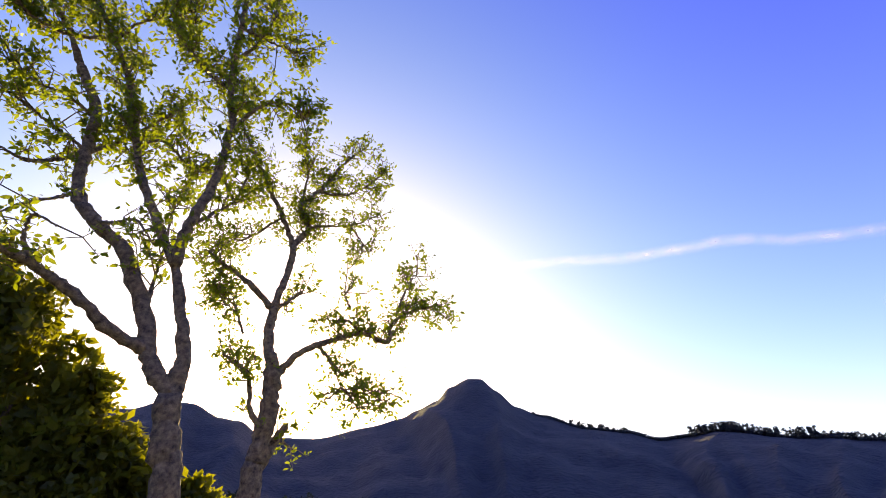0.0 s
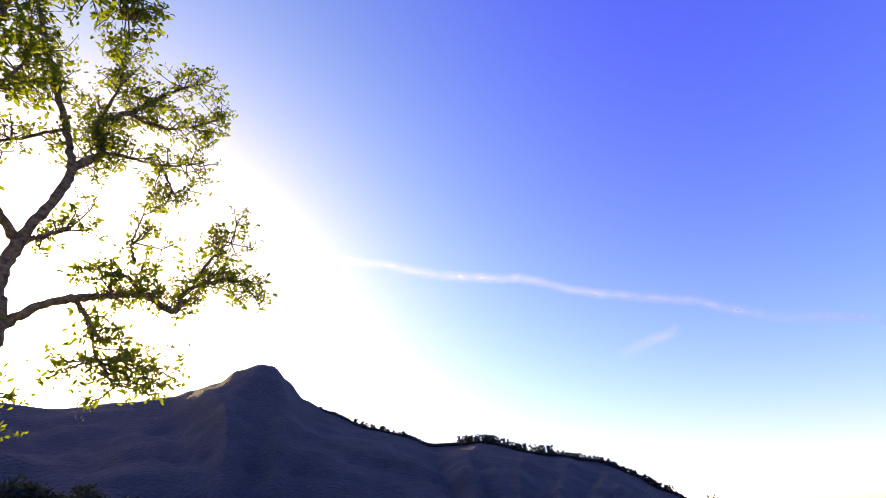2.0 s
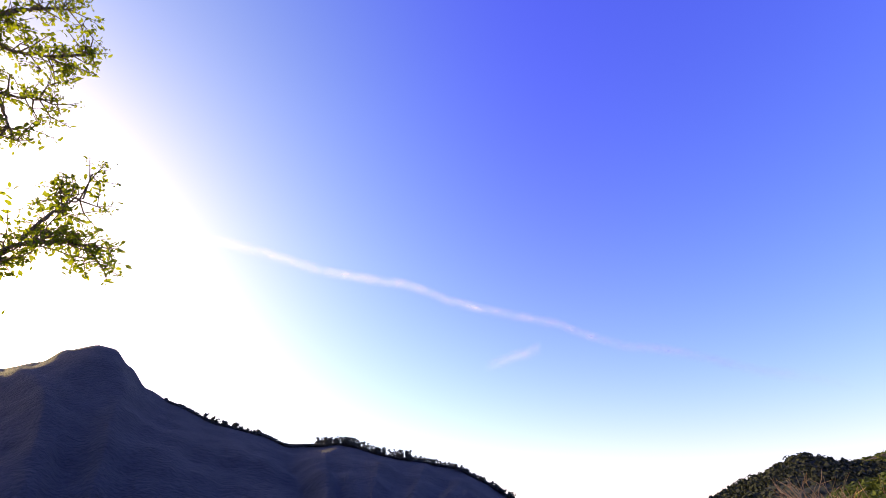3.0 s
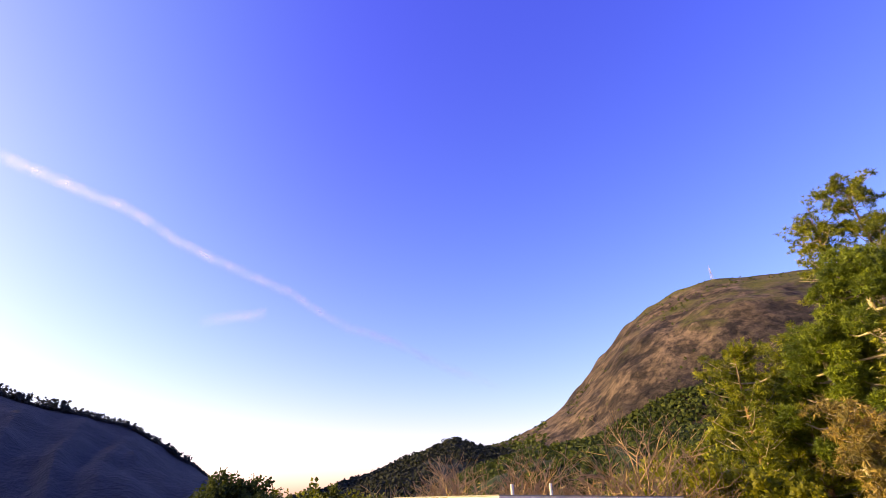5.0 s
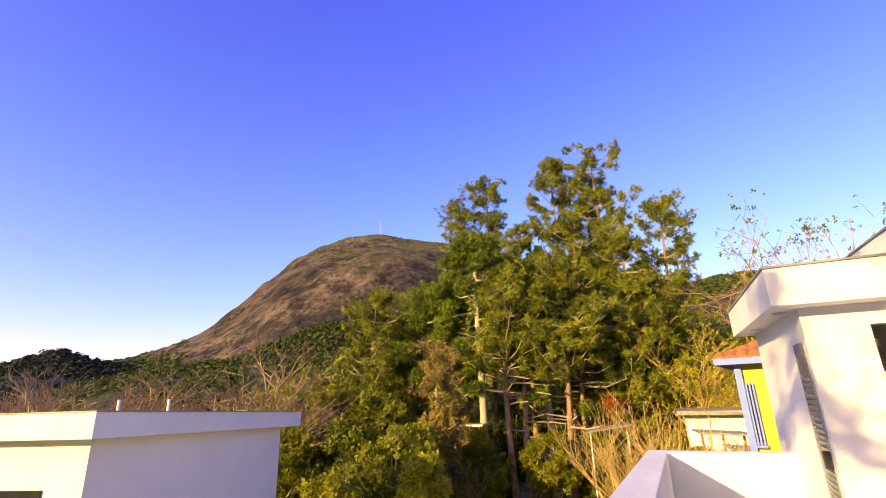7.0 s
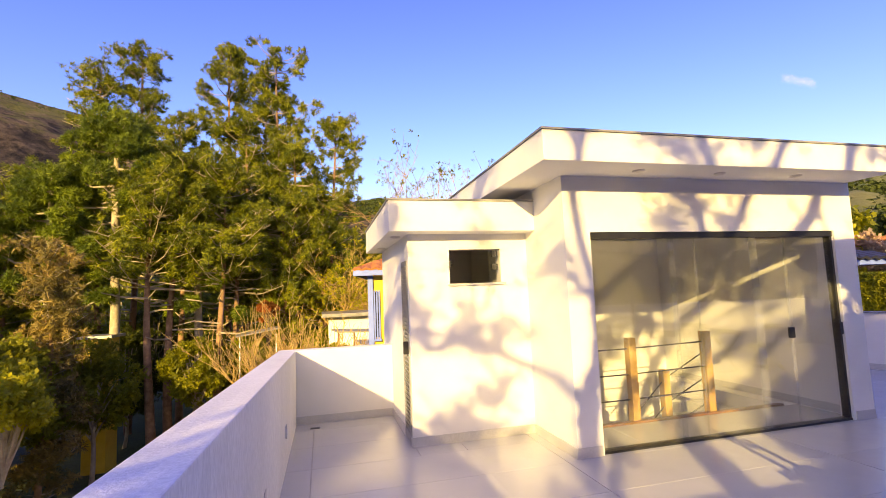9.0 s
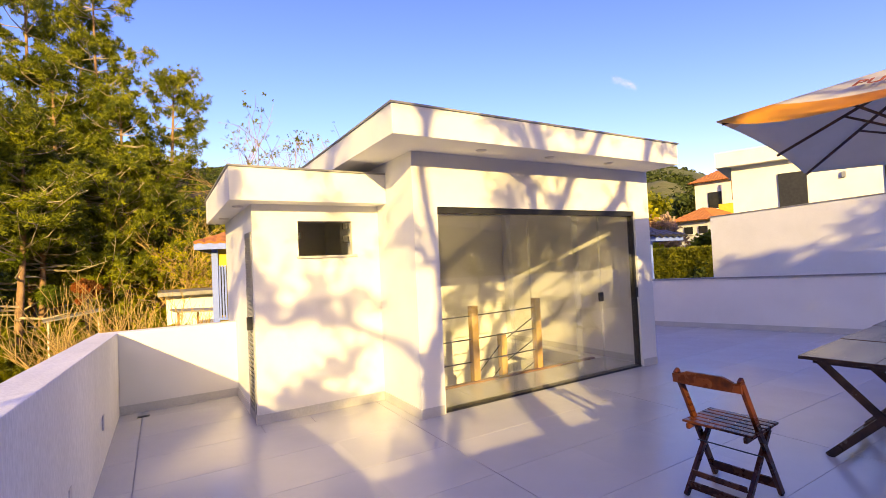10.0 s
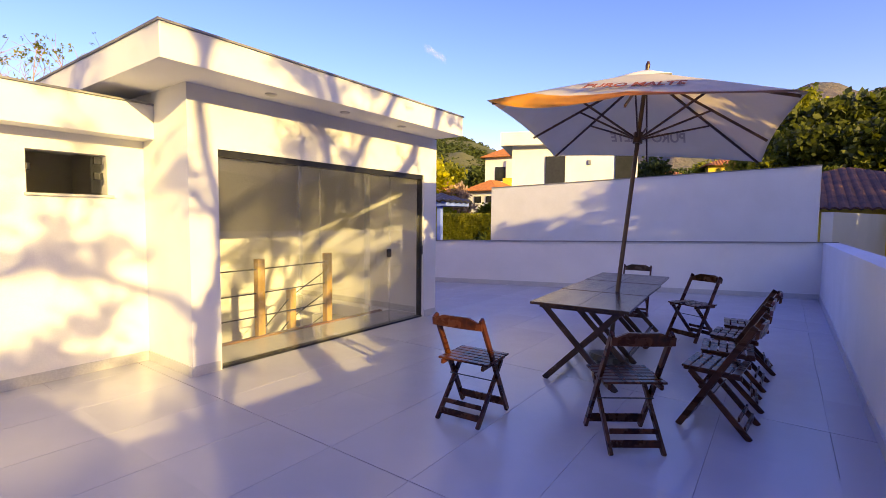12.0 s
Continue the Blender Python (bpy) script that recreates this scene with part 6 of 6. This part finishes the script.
part("roof", beam((-0.95, 0, 0.02), (0.95, 0.3, 0.3), 1.6, 0.05), LOUVRE, ls, "pale sheet roof")
for x in (-0.8, 0.8):
    part("post", box((x - 0.03, 0.1, -5.2), (x + 0.03, 0.16, 0.02)), STEEL, ls)
p = bearing(22.0, -3.7, 26)
bx = thing("small_house", "small yellow-fronted hut seen between trunks", "hut", (p.x, p.y, 0))
part("wall", box((-0.4, 0, -5.8), (0.5, 1.2, p.z + 0.3)), YELLOW, bx)
part("roof", box((-0.6, -0.2, p.z + 0.3), (0.7, 1.4, p.z + 0.42)), LOUVRE, bx)

# garden east: hedge, lawn edge, trees
p, q = bearing(-53.5, 0, 25), bearing(-62.5, 0, 22)
rng = np.random.default_rng(77)
hz = ground_z(p.x, p.y)
hedge = thing("hedge", "clipped green hedge below the lawn", "hedge", (0, 0, 0))
part("core", prism(strip((p.x, p.y), (q.x, q.y), -1.0), hz - 3.5, 1.62), GREENLEAF, hedge)
u = rng.random((4200, 3))
hp = np.stack([p.x + (q.x - p.x) * u[:, 0], p.y + (q.y - p.y) * u[:, 0], 0.2 + 1.5 * u[:, 1]], 1)
hp[:1200, 2] = 1.66
hp[:1200, 0] += rng.random(1200) * 1.0
hl = new("leaves", scatter_mesh("leaves", hp, 0.12 + 0.08 * rng.random(len(hp)), SPRAY, GREENLEAF, 78))
hl.parent = hedge
lawn = prism([(p.x + 1.2, p.y + 3), (q.x + 1.2, q.y - 1), (q.x + 20, q.y + 2), (p.x + 20, p.y + 14)], -1.0, 1.74)
solid("lawn", lawn, LAWN, "mown sunlit lawn above the hedge", "lawn", "structure")
for k, (az, d, el, r, m_) in enumerate([(-51.8, 33, 6.6, 2.4, YELLOWLEAF), (-55.3, 34, 4.0, 1.5, PINKLEAF), (-54.5, 50, 4.0, 2.6, GREENLEAF), (-58.3, 55, 4.6, 2.6, FOREST), (-60.3, 26, 1.2, 0.8, GREENLEAF), (-90.9, 40, 11.4, 2.6, GREENLEAF), (-93.0, 36, 10.0, 3.0, DARKLEAF), (-95.2, 37, 10.2, 3.0, DARKLEAF), (-97.4, 36, 10.2, 3.0, DARKLEAF), (-100.0, 38, 10.0, 3.2, DARKLEAF), (-91.6, 33, 8.0, 2.2, DARKLEAF), (-94.4, 33, 7.6, 2.4, DARKLEAF), (-97.4, 33, 7.6, 2.4, DARKLEAF), (-86.0, 50, 6.4, 2.6, GREENLEAF), (-83.0, 48, 5.6, 2.4, GREENLEAF), (-78.5, 45, 5.4, 2.6, FOREST), (-88.2, 34, 5.6, 2.0, GREENLEAF), (-60.6, 23.5, -0.8, 0.8, FOREST)]):
    top = bearing(az, el, d)
    g = ground_z(top.x, top.y)
    lab = {PINKLEAF: "small tree with pinkish blossom", YELLOWLEAF: "yellow-green leafy garden tree"}.get(m_, "dense green garden tree behind the walls")
    leafy_tree("garden_tree", lab, (top.x, top.y, g), max(0.3, (top.z - g) - r * 1.9), r, r * 1.9, m_, 200 + k, 36, 24, 0.17 * r + 0.1, BROAD)


# ---- vapour trail and small clouds ----
def cloud_material():
    m = bpy.data.materials.new("thin_cloud")
    m.use_nodes = True
    nt = m.node_tree
    nt.nodes.remove(nt.nodes["Principled BSDF"])
    co = nt.nodes.new("ShaderNodeTexCoord")
    mp = nt.nodes.new("ShaderNodeMapping")
    mp.inputs["Scale"].default_value = (0.014, 0.014, 0.014)
    n = nt.nodes.new("ShaderNodeTexNoise")
    n.inputs["Scale"].default_value, n.inputs["Detail"].default_value = 1.0, 6
    nt.links.new(co.outputs["Object"], mp.inputs[0])
    nt.links.new(mp.outputs[0], n.inputs["Vector"])
    uv = nt.nodes.new("ShaderNodeSeparateXYZ")
    nt.links.new(co.outputs["UV"], uv.inputs[0])

    def op(kind, a, b):
        x = nt.nodes.new("ShaderNodeMath")
        x.operation, x.use_clamp = kind, kind == "MULTIPLY"
        for s, v in zip(x.inputs, (a, b)):
            if isinstance(v, (int, float)):
                s.default_value = v
            else:
                nt.links.new(v, s)
        return x.outputs[0]
    fall = op("MULTIPLY", op("SUBTRACT", 0.5, op("ABSOLUTE", op("SUBTRACT", uv.outputs[1], 0.5), 0)), 2.0)
    ends = op("MULTIPLY", op("SUBTRACT", 0.5, op("ABSOLUTE", op("SUBTRACT", uv.outputs[0], 0.5), 0)), 6.0)
    puff = op("MULTIPLY", op("SUBTRACT", n.outputs[0], 0.22), 2.2)
    a = op("MULTIPLY", op("MULTIPLY", op("MULTIPLY", fall, ends), puff), 0.34)
    clear, white, mix = nt.nodes.new("ShaderNodeBsdfTransparent"), nt.nodes.new("ShaderNodeBsdfTranslucent"), nt.nodes.new("ShaderNodeMixShader")
    white.inputs[0].default_value = (0.95, 0.95, 0.95, 1)
    nt.links.new(a, mix.inputs[0])
    nt.links.new(clear.outputs[0], mix.inputs[1])
    lit, both = nt.nodes.new("ShaderNodeBsdfDiffuse"), nt.nodes.new("ShaderNodeMixShader")
    lit.inputs[0].default_value = (0.7, 0.7, 0.7, 1)
    nt.links.new(white.outputs[0], both.inputs[1])
    nt.links.new(lit.outputs[0], both.inputs[2])
    nt.links.new(both.outputs[0], mix.inputs[2])
    nt.links.new(mix.outputs[0], nt.nodes["Material Output"].inputs[0])
    return m


CLOUD = cloud_material()


def vapour(name, label, path, width, d):
    bm = bmesh.new()
    uv = bm.loops.layers.uv.new("UVMap")
    pts = smooth_path([(a, e, 0) for a, e in path], 6)
    rows = []
    for k, q in enumerate(pts):
        c = noise.noise(Vector((k * 0.35, 2.2, 0))) * width * 0.18
        rows.append([bm.verts.new(bearing(q.x, q.y + c + o * width, d)) for o in (-0.5, -0.17, 0.17, 0.5)])
    n = len(rows) - 1
    for i in range(n):
        for j in range(3):
            f = bm.faces.new((rows[i][j], rows[i + 1][j], rows[i + 1][j + 1], rows[i][j + 1]))
            for lp, (a, b) in zip(f.loops, ((i, j), (i + 1, j), (i + 1, j + 1), (i, j + 1))):
                lp[uv].uv = (a / n, b / 3)
    ob = solid(name, bm, CLOUD, label, "cloud", "structure")
    ob.visible_shadow = False
    return ob


TRAIL = [(136.0, 29.1), (124.4, 30.1), (111.2, 28.3), (102.8, 27.5), (96.0, 25.3), (87.3, 22.7), (82.9, 21.3), (76.6, 18.3), (71.1, 16.6), (62.9, 12.9), (56.5, 10.3)]
WISP = [(92.4, 17.3), (87.2, 18.4), (85.2, 19.0)]
WISP2 = [(-51.6, 19.4), (-53.0, 18.7), (-54.4, 18.0)]

vapour("vapour_trail", "thin white vapour trail across the blue sky", TRAIL, 1.5, 2600)
vapour("cloud", "small faint cloud wisp", WISP, 1.6, 2600)
vapour("cloud", "small faint cloud wisp over the houses", WISP2, 1.0, 2600)

# ---- floor tiles ----
SX, SY = 0.785, 0.69
shared = {}


def place_tile(x0, x1, y0, y1):
    """One floor tile, cut where it meets the walls."""
    lo = [max(x0, -0.535), max(y0, -0.70 - 0.0068 * max(x0, 0) + 0.003)]
    hi = [min(x1, 11.97 - 0.37 * (y0 + 0.74)), y1]
    if hi[0] - lo[0] < 0.03 or hi[1] - lo[1] < 0.03:
        return
    key = (round(hi[0] - lo[0], 2), round(hi[1] - lo[1], 2))
    if key not in shared:
        shared[key] = finish(box((0, 0, -0.006), (key[0] - 0.003, key[1] - 0.003, 0.0), 0.001), "tile", TILE)
    ob = new("tile", shared[key])
    ob.location = (lo[0], lo[1], 0)
    ob.parent = floor


for i in range(-1, 16):
    x0 = -0.25 + SX * i
    for j in range(-8, 7):
        y0 = 4.39 + SY * j
        pieces = [(x0, x0 + SX)]
        for cut, limit in ((0.82, 5.38), (2.26, 4.45), (6.10, 4.45)):
            if y0 + SY > limit:
                pieces = [r for a, b in pieces for r in ([(a, cut), (cut, b)] if a < cut < b else [(a, b)])]
        for a, b in pieces:
            m = (a + b) / 2
            north = 6.79 if m < 0.82 else 5.40 if m < 2.26 else 4.455 if m < 6.10 else 8.38
            place_tile(a, b, y0, min(y0 + SY, north))
landing = [o for o in bpy.data.objects if o.name == "stair_floor_edge"][0]
for i in range(5):
    ob = new("tile", finish(box((0, 0, -0.004), (0.70, 0.64, 0.0), 0.0015), "tile", TILE))
    ob.location = (2.40 + i * 0.705, MY + T + 0.01, 0.0)
    ob.parent = landing
